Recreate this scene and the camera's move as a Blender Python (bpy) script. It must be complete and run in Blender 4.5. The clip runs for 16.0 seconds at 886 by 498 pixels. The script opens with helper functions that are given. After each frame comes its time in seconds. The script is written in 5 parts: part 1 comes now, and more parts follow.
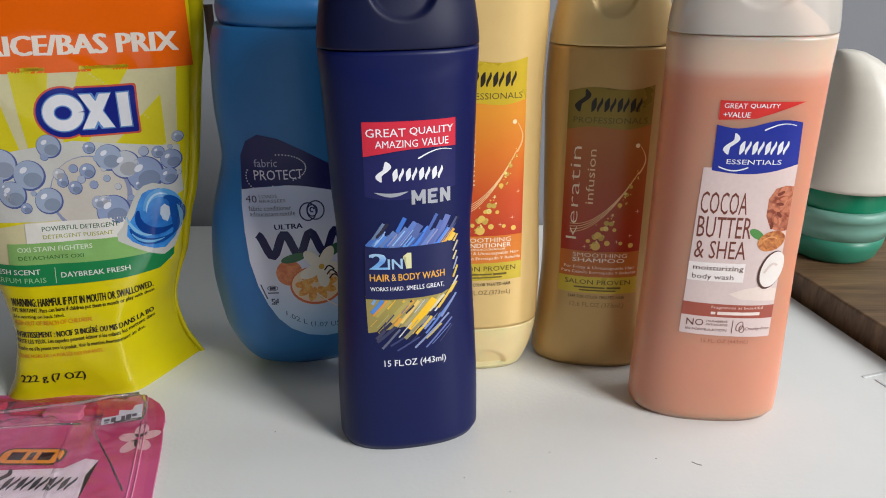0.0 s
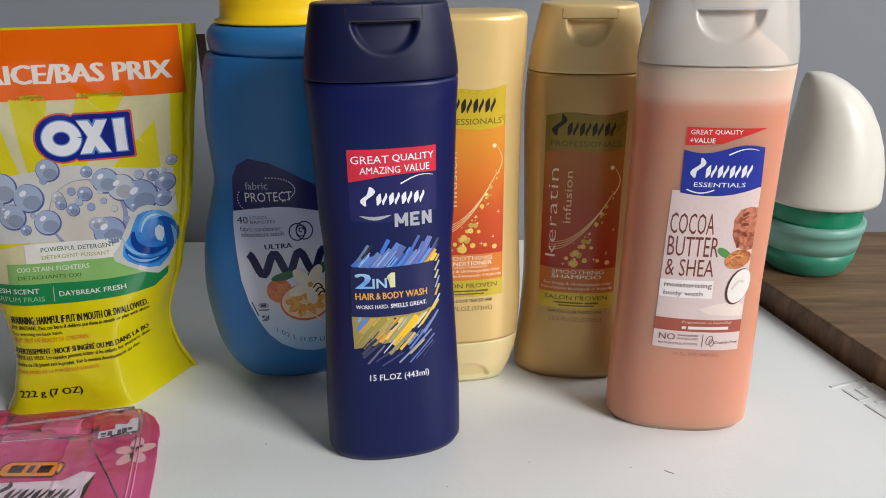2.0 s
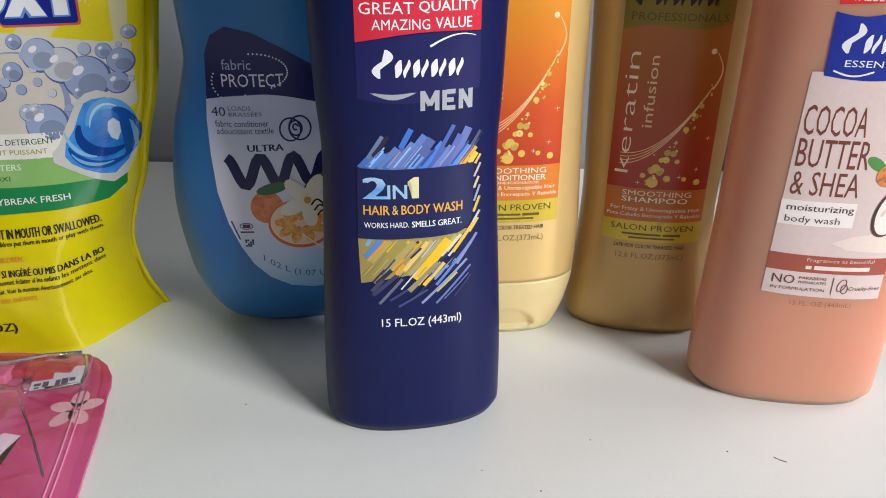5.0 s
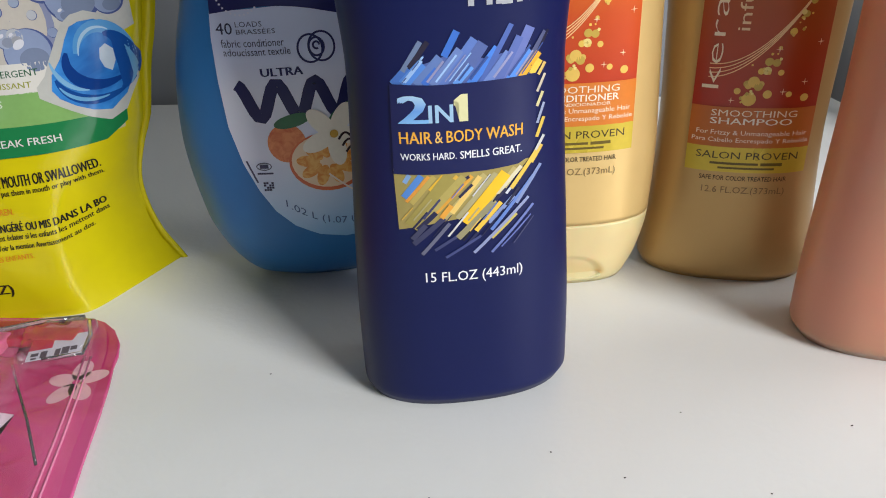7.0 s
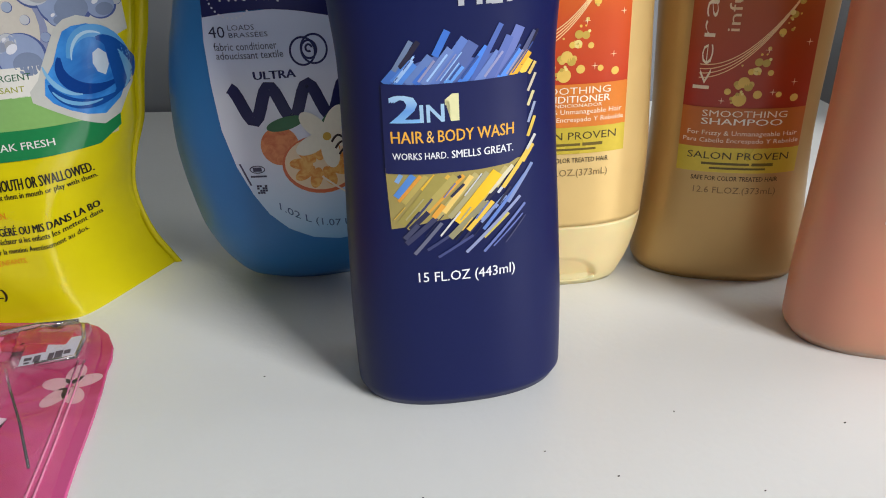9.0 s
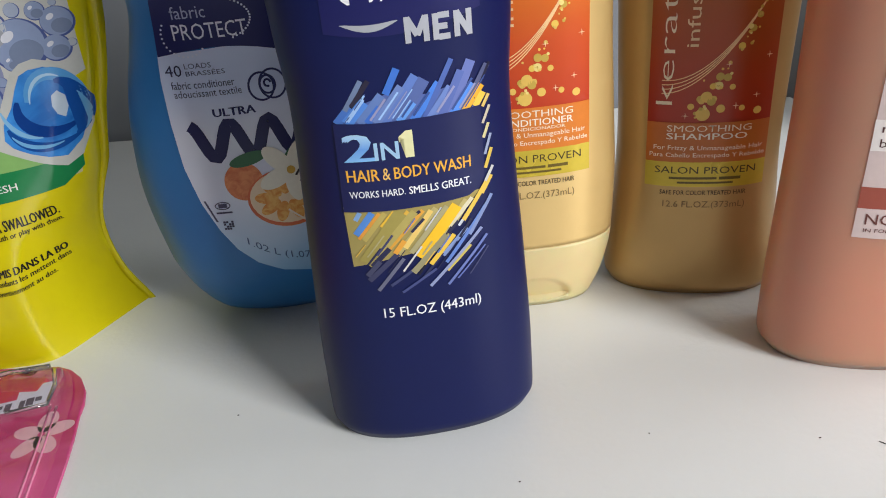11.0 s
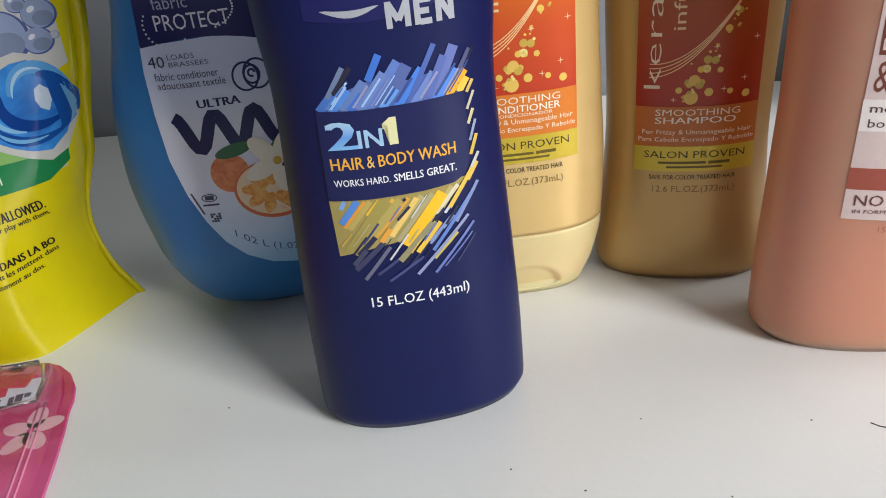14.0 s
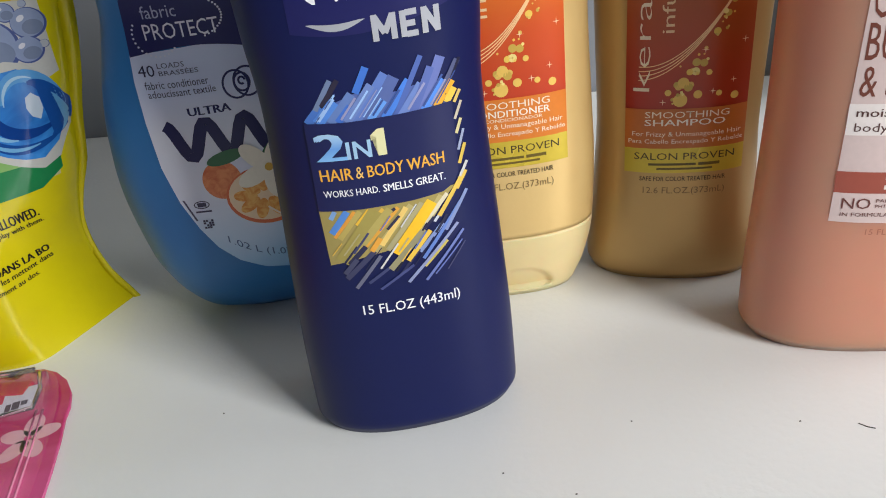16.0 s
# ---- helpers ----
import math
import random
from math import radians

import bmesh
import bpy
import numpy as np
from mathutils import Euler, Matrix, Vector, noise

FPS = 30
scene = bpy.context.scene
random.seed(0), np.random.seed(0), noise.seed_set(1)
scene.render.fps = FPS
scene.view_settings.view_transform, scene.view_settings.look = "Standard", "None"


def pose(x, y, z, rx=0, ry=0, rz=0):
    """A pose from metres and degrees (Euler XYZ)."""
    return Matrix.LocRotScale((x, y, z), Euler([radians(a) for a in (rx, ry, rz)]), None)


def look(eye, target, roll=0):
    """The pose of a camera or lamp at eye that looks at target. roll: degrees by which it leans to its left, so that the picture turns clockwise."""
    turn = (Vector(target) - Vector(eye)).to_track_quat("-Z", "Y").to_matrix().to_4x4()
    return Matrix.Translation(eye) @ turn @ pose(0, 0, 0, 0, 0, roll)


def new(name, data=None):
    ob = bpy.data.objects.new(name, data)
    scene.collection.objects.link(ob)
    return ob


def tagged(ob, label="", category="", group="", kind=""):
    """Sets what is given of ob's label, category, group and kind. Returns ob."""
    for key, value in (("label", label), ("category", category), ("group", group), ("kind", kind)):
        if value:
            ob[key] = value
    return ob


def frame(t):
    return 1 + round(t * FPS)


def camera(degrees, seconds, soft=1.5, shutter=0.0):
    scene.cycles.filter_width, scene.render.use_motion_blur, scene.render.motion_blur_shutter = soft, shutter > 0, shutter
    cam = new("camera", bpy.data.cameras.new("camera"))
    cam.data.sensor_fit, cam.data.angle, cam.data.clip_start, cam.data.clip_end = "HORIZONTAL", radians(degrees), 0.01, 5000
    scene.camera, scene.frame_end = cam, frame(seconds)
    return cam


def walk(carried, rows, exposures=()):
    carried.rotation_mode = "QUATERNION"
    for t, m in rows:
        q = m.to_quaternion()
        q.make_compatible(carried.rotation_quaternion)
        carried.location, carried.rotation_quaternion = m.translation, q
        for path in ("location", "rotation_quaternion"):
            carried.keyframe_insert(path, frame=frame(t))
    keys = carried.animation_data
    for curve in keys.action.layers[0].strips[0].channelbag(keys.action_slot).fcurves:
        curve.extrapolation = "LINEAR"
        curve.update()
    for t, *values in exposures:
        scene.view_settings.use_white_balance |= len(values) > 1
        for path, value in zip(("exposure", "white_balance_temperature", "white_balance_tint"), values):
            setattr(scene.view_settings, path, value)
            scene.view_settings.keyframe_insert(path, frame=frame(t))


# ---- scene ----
cam = camera(59.92, 16.0, soft=1.0)
# seconds, place in metres, turn in degrees
ROWS = [
    (0, -0.0051, 0.0132, 0.2215, 67.32, 0.39, 0.53),
    (0.5, -0.0014, 0.0100, 0.2313, 67.29, 0.31, 0.01),
    (1, 0.0017, 0.0031, 0.2268, 67.53, 0.32, -0.01),
    (1.5, -0.0043, 0.0026, 0.2308, 67.75, 0.38, 0.03),
    (2, 0.0002, 0.0001, 0.2323, 67.94, 0.46, -0.00),
    (2.5, 0.0045, 0.0039, 0.2315, 67.92, 0.54, -0.08),
    (3, 0.0051, 0.0067, 0.2260, 67.61, 0.58, -0.22),
    (3.5, 0.0055, 0.0070, 0.2278, 67.29, 0.51, -0.42),
    (6, -0.0140, 0.1200, 0.1556, 61.84, 0.83, 4.12),
    (6.5, -0.0121, 0.1199, 0.1586, 60.89, 2.37, 4.11),
    (7, -0.0125, 0.1224, 0.1578, 60.52, 2.33, 4.02),
    (7.5, -0.0115, 0.1229, 0.1575, 60.64, 2.35, 3.90),
    (8, -0.0128, 0.1220, 0.1561, 60.70, 2.31, 3.78),
    (8.5, -0.0117, 0.1220, 0.1565, 60.85, 2.34, 3.77),
    (9, -0.0114, 0.1207, 0.1558, 61.18, 2.52, 3.61),
    (9.5, -0.0104, 0.1197, 0.1565, 62.04, 3.11, 3.10),
    (10, -0.0060, 0.1236, 0.1616, 61.82, 3.77, 2.56),
    (12.5, -0.0005, 0.1279, 0.1622, 60.67, 5.29, 1.71),
    (13, 0.0011, 0.1283, 0.1621, 60.61, 5.41, 1.54),
    (13.5, 0.0003, 0.1281, 0.1606, 60.61, 5.41, 1.40),
    (14, -0.0001, 0.1275, 0.1601, 60.59, 5.38, 1.36),
    (14.5, 0.0001, 0.1270, 0.1609, 60.42, 5.45, 1.41),
    (15, 0.0001, 0.1247, 0.1616, 60.46, 5.56, 1.45),
    (15.5, 0.0006, 0.1271, 0.1624, 60.12, 5.58, 1.27),
    (16, 0.0027, 0.1287, 0.1649, 59.77, 5.86, 0.98),
]
walk(cam, [(t, pose(x, y, z, rx, ry, rz)) for t, x, y, z, rx, ry, rz in ROWS],
     [(0, -0.06), (3.7, -0.06), (5.8, 0.13), (9.5, 0.11), (10.2, 0.04), (16, 0.04)])

# ---- light ----
world = bpy.data.worlds.new("room_light")
scene.world = world
world.use_nodes = True
nt = world.node_tree
sky = nt.nodes.new("ShaderNodeTexSky")
sky.sky_type, sky.sun_disc = "NISHITA", False
sky.sun_elevation, sky.sun_rotation = radians(40), radians(120)
nt.links.new(sky.outputs[0], nt.nodes["Background"].inputs[0])
nt.nodes["Background"].inputs[1].default_value = 0.12


def area_lamp(name, eye, target, width, height, power, colour):
    data = bpy.data.lights.new(name, "AREA")
    data.shape, data.size, data.size_y, data.energy, data.color = "RECTANGLE", width, height, power, colour
    ob = new(name, data)
    ob.matrix_world = look(eye, target)
    return ob


area_lamp("window_daylight", (1.64, -1.00, 1.12), (0.0, 0.33, 0.05), 0.80, 0.90, 60, (0.985, 0.985, 0.985))
area_lamp("side_window_daylight", (1.00, 0.585, 0.72), (0.05, 0.33, 0.05), 0.60, 0.60, 5.0, (0.95, 0.98, 1.0))
# weak lamp behind the camera, added to fill the shaded fronts
area_lamp("front_fill_lamp", (-0.35, -1.88, 1.15), (0.0, 0.3, 0.1), 1.1, 0.9, 0.8, (0.95, 0.98, 1.0))
scene.view_settings.exposure = 0.0

# ---- materials ----
MATS = {}


def lin(rgb):
    return tuple((c / 255 / 12.92) if c / 255 < 0.04045 else ((c / 255 + 0.055) / 1.055) ** 2.4 for c in rgb)


def mat(name, rgb, rough=0.4, metal=0.0, grain=0.06, scale=60.0, bump=0.0, bump_scale=200.0, trans=0.0, sub=0.0, coat=0.0, ior=1.45, alpha=1.0):
    """A painted or moulded surface with slight unevenness at two scales."""
    if name in MATS:
        return MATS[name]
    m = bpy.data.materials.new(name)
    m.use_nodes = True
    n, l = m.node_tree.nodes, m.node_tree.links
    p = n["Principled BSDF"]
    c = lin(rgb)
    tex = n.new("ShaderNodeTexCoord")
    big, fine = n.new("ShaderNodeTexNoise"), n.new("ShaderNodeTexNoise")
    big.inputs["Scale"].default_value, fine.inputs["Scale"].default_value = scale * 0.3, scale * 4
    big.inputs["Detail"].default_value = 3
    l.new(tex.outputs["Object"], big.inputs[0])
    l.new(tex.outputs["Object"], fine.inputs[0])
    add = n.new("ShaderNodeMath")
    add.operation = "ADD"
    l.new(big.outputs[0], add.inputs[0])
    l.new(fine.outputs[0], add.inputs[1])
    ramp = n.new("ShaderNodeMapRange")
    ramp.inputs[1].default_value, ramp.inputs[2].default_value = 0.6, 1.4
    ramp.inputs[3].default_value, ramp.inputs[4].default_value = 1 - grain, 1 + grain
    l.new(add.outputs[0], ramp.inputs[0])
    mul = n.new("ShaderNodeVectorMath")
    mul.operation = "SCALE"
    mul.inputs[0].default_value = c
    l.new(ramp.outputs[0], mul.inputs["Scale"])
    l.new(mul.outputs[0], p.inputs["Base Color"])
    r2 = n.new("ShaderNodeMapRange")
    r2.inputs[1].default_value, r2.inputs[2].default_value = 0.3, 0.7
    r2.inputs[3].default_value, r2.inputs[4].default_value = max(0.02, rough - 0.06), min(1, rough + 0.06)
    l.new(big.outputs[0], r2.inputs[0])
    l.new(r2.outputs[0], p.inputs["Roughness"])
    p.inputs["Metallic"].default_value = metal
    p.inputs["Transmission Weight"].default_value = trans
    p.inputs["IOR"].default_value = ior
    p.inputs["Coat Weight"].default_value = coat
    p.inputs["Coat Roughness"].default_value = 0.15
    p.inputs["Alpha"].default_value = alpha
    if sub:
        p.inputs["Subsurface Weight"].default_value = sub
        p.inputs["Subsurface Radius"].default_value = (0.012, 0.006, 0.004)
        p.inputs["Subsurface Scale"].default_value = 1.0
    if bump:
        bn, bt = n.new("ShaderNodeBump"), n.new("ShaderNodeTexNoise")
        bt.inputs["Scale"].default_value = bump_scale
        bt.inputs["Detail"].default_value = 4
        bn.inputs["Strength"].default_value, bn.inputs["Distance"].default_value = bump, 0.001
        l.new(tex.outputs["Object"], bt.inputs[0])
        l.new(bt.outputs[0], bn.inputs["Height"])
        l.new(bn.outputs[0], p.inputs["Normal"])
    MATS[name] = m
    return m


def film(name, rgb, clear, rough, gloss=1.0):
    """A clear or frosted skin: partly see-through, with its own gloss."""
    m = mat(name, rgb, rough, 0, 0.02, 20, 0.03, 500)
    n, l = m.node_tree.nodes, m.node_tree.links
    mix, see = n.new("ShaderNodeMixShader"), n.new("ShaderNodeBsdfTransparent")
    mix.inputs[0].default_value = clear
    out = n["Material Output"]
    l.new(n["Principled BSDF"].outputs[0], mix.inputs[1])
    l.new(see.outputs[0], mix.inputs[2])
    top, shine, fres = n.new("ShaderNodeMixShader"), n.new("ShaderNodeBsdfGlossy"), n.new("ShaderNodeFresnel")
    shine.inputs["Roughness"].default_value = rough * 0.6
    fres.inputs[0].default_value = 1.0 + 0.45 * gloss
    l.new(fres.outputs[0], top.inputs[0])
    l.new(mix.outputs[0], top.inputs[1])
    l.new(shine.outputs[0], top.inputs[2])
    l.new(top.outputs[0], out.inputs[0])
    return m


def fade(name, z0, z1, *colours, rough=0.35):
    """Printing whose colour runs from one tone to the next with height."""
    m = bpy.data.materials.new(name)
    m.use_nodes = True
    n, l = m.node_tree.nodes, m.node_tree.links
    tex, sep, rng, ramp = n.new("ShaderNodeTexCoord"), n.new("ShaderNodeSeparateXYZ"), n.new("ShaderNodeMapRange"), n.new("ShaderNodeValToRGB")
    l.new(tex.outputs["Object"], sep.inputs[0])
    noi, add = n.new("ShaderNodeTexNoise"), n.new("ShaderNodeMath")
    noi.inputs["Scale"].default_value = 60
    l.new(tex.outputs["Object"], noi.inputs[0])
    l.new(sep.outputs[2], rng.inputs[0])
    rng.inputs[1].default_value, rng.inputs[2].default_value = z0 * 1.092, z1 * 1.092
    add.operation = "MULTIPLY_ADD"
    add.inputs[1].default_value = 0.16
    l.new(noi.outputs[0], add.inputs[0])
    l.new(rng.outputs[0], add.inputs[2])
    e = ramp.color_ramp.elements
    while len(e) < len(colours):
        e.new(0.5)
    for k, c in enumerate(colours):
        e[k].position, e[k].color = 0.08 + 0.9 * k / (len(colours) - 1), (*lin(c), 1)
    l.new(add.outputs[0], ramp.inputs[0])
    l.new(ramp.outputs[0], n["Principled BSDF"].inputs["Base Color"])
    n["Principled BSDF"].inputs["Roughness"].default_value = rough
    return m


def mottled(name, a, b, scale, rough=0.4):
    """Printing of an uneven natural surface in two tones."""
    m = bpy.data.materials.new(name)
    m.use_nodes = True
    n, l = m.node_tree.nodes, m.node_tree.links
    tex, noi, ramp = n.new("ShaderNodeTexCoord"), n.new("ShaderNodeTexNoise"), n.new("ShaderNodeValToRGB")
    noi.inputs["Scale"].default_value, noi.inputs["Detail"].default_value, noi.inputs["Distortion"].default_value = scale, 5, 1.2
    l.new(tex.outputs["Object"], noi.inputs[0])
    l.new(noi.outputs[0], ramp.inputs[0])
    e = ramp.color_ramp.elements
    e[0].position, e[1].position, e[0].color, e[1].color = 0.36, 0.62, (*lin(a), 1), (*lin(b), 1)
    l.new(ramp.outputs[0], n["Principled BSDF"].inputs["Base Color"])
    n["Principled BSDF"].inputs["Roughness"].default_value = rough
    return m


def ink(rgb, rough=0.35, metal=0.0):
    return mat("ink_%d_%d_%d_%d" % (*rgb, rough * 100), rgb, rough, metal, 0.04, 150)


def wood_mat(name, light, dark):
    m = bpy.data.materials.new(name)
    m.use_nodes = True
    n, l = m.node_tree.nodes, m.node_tree.links
    p = n["Principled BSDF"]
    tex, mp = n.new("ShaderNodeTexCoord"), n.new("ShaderNodeMapping")
    mp.inputs["Scale"].default_value = (7, 95, 22)
    mp.inputs["Rotation"].default_value = (0, 0, radians(4))
    l.new(tex.outputs["Object"], mp.inputs[0])
    a, b = n.new("ShaderNodeTexNoise"), n.new("ShaderNodeTexNoise")
    a.inputs["Scale"].default_value, a.inputs["Detail"].default_value, a.inputs["Distortion"].default_value = 1.0, 8, 0.8
    b.inputs["Scale"].default_value, b.inputs["Detail"].default_value = 6.0, 6
    l.new(mp.outputs[0], a.inputs[0])
    l.new(mp.outputs[0], b.inputs[0])
    mix = n.new("ShaderNodeMath")
    mix.operation = "MULTIPLY_ADD"
    mix.inputs[1].default_value = 0.45
    l.new(b.outputs[0], mix.inputs[0])
    l.new(a.outputs[0], mix.inputs[2])
    r = n.new("ShaderNodeValToRGB")
    r.color_ramp.elements[0].position, r.color_ramp.elements[1].position = 0.52, 0.92
    r.color_ramp.elements[0].color, r.color_ramp.elements[1].color = (*lin(dark), 1), (*lin(light), 1)
    l.new(mix.outputs[0], r.inputs[0])
    l.new(r.outputs[0], p.inputs["Base Color"])
    p.inputs["Roughness"].default_value = 0.5
    bn = n.new("ShaderNodeBump")
    bn.inputs["Strength"].default_value, bn.inputs["Distance"].default_value = 0.3, 0.0006
    l.new(mix.outputs[0], bn.inputs["Height"])
    l.new(bn.outputs[0], p.inputs["Normal"])
    return m


WALL = mat("wall_paint", (134, 137, 143), 0.7, 0, 0.03, 4, 0.15, 120)
# for the unseen walls, dark only to weaken their bounce
DIM_WALL = mat("unseen_wall_taupe", (72, 68, 64), 0.75, 0, 0.04, 4)
WHITE_LID = mat("white_enamel", (230, 232, 230), 0.36, 0, 0.02, 8, 0.16, 420)
WOOD = wood_mat("oak_veneer", (134, 104, 74), (82, 60, 42))
FLOOR = wood_mat("floor_boards", (150, 120, 90), (110, 85, 62))
NAVY = mat("navy_plastic", (7, 19, 74), 0.42, 0, 0.04, 30, 0.02, 900, ior=1.37)
NAVY_CAP = mat("navy_cap_plastic", (9, 15, 52), 0.46, 0, 0.04, 30, 0.02, 900, ior=1.38)
GOLD = mat("pearl_gold_plastic", (198, 162, 102), 0.34, 0.3, 0.04, 20, 0.04, 700)
GOLD_LIGHT = mat("light_gold_plastic", (232, 198, 132), 0.34, 0.25, 0.04, 20, 0.04, 700)
COND_CAP = mat("frosted_pale_cap", (232, 210, 156), 0.42, 0.0, 0.05, 20, 0.04, 600, sub=0.4)
GOLD_CAP = mat("frosted_gold_cap", (228, 198, 138), 0.38, 0.15, 0.05, 20, 0.04, 600, sub=0.2)
PINK_FILL = fade("cocoa_wash_fill", .1470, .1550, (210, 146, 120), (212, 154, 132), (222, 190, 170), rough=0.34)
fill = PINK_FILL.node_tree.nodes["Principled BSDF"]
fill.inputs["Subsurface Weight"].default_value = 0.7
fill.inputs["Subsurface Radius"].default_value = (0.030, 0.014, 0.009)
fill.inputs["Subsurface Scale"].default_value = 1.0
CLEAR_CAP = film("frosted_clear_cap", (255, 248, 238), 0.46, 0.30)
SHOULDER = mat("peach_shoulder", (238, 200, 176), 0.5, 0, 0.05, 30, sub=0.2)
BLUE = mat("mid_blue_plastic", (42, 114, 174), 0.38, 0, 0.04, 30, 0.05, 700)
YELLOW_CAP = mat("yellow_cap_plastic", (250, 205, 20), 0.35, 0, 0.04, 30)
YELLOW = mat("yellow_film", (194, 181, 14), 0.14, 0, 0.05, 25, 0.35, 70)
FILM_BACK = mat("brown_back_print", (110, 84, 70), 0.4)
GREEN = mat("green_gel", (16, 130, 96), 0.25, 0, 0.06, 40, sub=0.2)
GREEN_CUP = mat("milky_green_cup", (58, 150, 122), 0.35, 0, 0.06, 40, trans=0.25)
GREEN_RIM = mat("frosted_green_rim", (132, 186, 170), 0.4, 0, 0.06, 40, trans=0.2)
IVORY = mat("ivory_plastic", (218, 213, 201), 0.42, 0, 0.03, 40, 0.05, 600)
CARD = mottled("magenta_card", (180, 36, 92), (212, 84, 142), 14, 0.22)
CLEAR = film("clear_blister", (250, 240, 246), 0.95, 0.05, 1.05)
DARK = mat("dark_gap", (40, 34, 32), 0.7)

# ---- building helpers ----
U = 1.092  # the set's numbers below are in units of 1.092 m


def mesh_of(bm, name, material, smooth=True):
    bmesh.ops.recalc_face_normals(bm, faces=bm.faces)
    me = bpy.data.meshes.new(name)
    for v in bm.verts:
        v.co *= U
    bm.to_mesh(me)
    bm.free()
    for p in me.polygons:
        p.use_smooth = smooth
    me.materials.append(material)
    return me


def part(name, bm, material, parent, label="", smooth=True):
    ob = new(name, mesh_of(bm, name, material, smooth))
    ob.parent = parent
    return tagged(ob, label)


def thing(name, x, y, z, yaw, label, category, group="", kind=""):
    ob = new(name)
    ob.empty_display_size = 0.02
    ob.matrix_world = pose(x * U, y * U, z * U, 0, 0, yaw)
    return tagged(ob, label, category, group, kind)


def solid(name, bm, material, label, category="", kind="", smooth=False):
    return tagged(new(name, mesh_of(bm, name, material, smooth)), label, category, "", kind)


def box(x0, x1, y0, y1, z0, z1, bevel=0.0):
    bm = bmesh.new()
    bmesh.ops.create_cube(bm, size=1)
    for v in bm.verts:
        v.co = ((x0 + x1) / 2 + v.co.x * (x1 - x0), (y0 + y1) / 2 + v.co.y * (y1 - y0), (z0 + z1) / 2 + v.co.z * (z1 - z0))
    if bevel:
        bmesh.ops.bevel(bm, geom=bm.edges[:], offset=bevel, segments=3, affect="EDGES", profile=0.5)
    return bm


def prism(outline, z0, z1, bevel=0.0, segments=3):
    """A slab over an outline in plan."""
    bm = bmesh.new()
    low = bm.faces.new([bm.verts.new((x, y, z0)) for x, y in outline])
    up = bmesh.ops.extrude_face_region(bm, geom=[low])
    for v in up["geom"]:
        if isinstance(v, bmesh.types.BMVert):
            v.co.z = z1
    if bevel:
        rim = [e for e in bm.edges if all(abs(v.co.z - z1) < 1e-7 for v in e.verts)]
        bmesh.ops.bevel(bm, geom=rim, offset=bevel, segments=segments, affect="EDGES", profile=0.5)
    return bm


def spline(rows, z):
    """Smooth values between the rows (z, value, value...)."""
    if z <= rows[0][0]:
        return rows[0][1:]
    if z >= rows[-1][0]:
        return rows[-1][1:]
    i = max(k for k in range(len(rows) - 1) if rows[k][0] <= z)
    a, b = rows[i], rows[i + 1]
    h = b[0] - a[0]
    t = (z - a[0]) / h
    out = []
    for k in range(1, len(a)):
        def slope(j):
            if j <= 0 or j >= len(rows) - 1:
                return None
            s1 = (rows[j][k] - rows[j - 1][k]) / (rows[j][0] - rows[j - 1][0])
            s2 = (rows[j + 1][k] - rows[j][k]) / (rows[j + 1][0] - rows[j][0])
            return 0.0 if s1 * s2 <= 0 else 2 * s1 * s2 / (s1 + s2)
        d = (b[k] - a[k]) / h
        m0, m1 = slope(i), slope(i + 1)
        m0, m1 = (d if m0 is None else m0), (d if m1 is None else m1)
        out.append((2 * t**3 - 3 * t**2 + 1) * a[k] + (t**3 - 2 * t**2 + t) * h * m0 + (3 * t**2 - 2 * t**3) * b[k] + (t**3 - t**2) * h * m1)
    return tuple(out)


def front(shape, x, z):
    """How far the front of a shape stands before its axis, at x and z."""
    a, b = spline(shape["rows"], z)
    u = min(0.999, abs(x / a))
    if "section" in shape:
        y = b * shape["section"](math.copysign(u, x), z)
    else:
        y = b * (1 - u ** shape["n"]) ** (1 / shape["n"])
    if "fold" in shape:
        y += shape["fold"](x, z) * (1 - u ** 4)
    return y


def shell(shape, z0, z1, step=0.0016, close_low=True, close_high=True, round_low=0.0, round_high=0.0, press=None, count=120, grow=0.0):
    """A closed hollow form between two heights; press moves points of its front inwards."""
    bm = bmesh.new()
    zs = list(np.linspace(z0, z1, max(3, int((z1 - z0) / step))))
    rings = []

    def ring(z, inset):
        a, b = spline(shape["rows"], z)
        a, b = a - inset + grow, b - inset + grow
        out = []
        for k in range(count):
            w = 2 * math.pi * k / count
            c, s = math.cos(w), math.sin(w)
            x = a * math.copysign(abs(c) ** (2 / shape["n"]), c)
            y = b * math.copysign(abs(s) ** (2 / shape["n"]), s)
            if press and y < 0:
                y += press(x, z)
            out.append(bm.verts.new((x, y, z)))
        return out

    if round_low:
        for q in (0.0, 0.12, 0.3, 0.5, 0.75):
            rings.append(ring(z0 + round_low * (1 - math.sqrt(max(0, 1 - (1 - q) ** 2))), round_low * (1 - q)))
        zs = [z for z in zs if z > z0 + round_low]
    if round_high:
        zs = [z for z in zs if z < z1 - round_high]
    rings += [ring(z, 0) for z in zs]
    if round_high:
        for q in (0.2, 0.45, 0.7, 0.88, 1.0):
            rings.append(ring(z1 - round_high * (1 - math.sin(q * math.pi / 2)), round_high * (1 - math.cos(q * math.pi / 2))))
    for r0, r1 in zip(rings, rings[1:]):
        for k in range(count):
            bm.faces.new((r0[k], r0[(k + 1) % count], r1[(k + 1) % count], r1[k]))
    if close_low:
        bm.faces.new(rings[0][::-1])
    if close_high:
        bm.faces.new(rings[-1])
    return bm


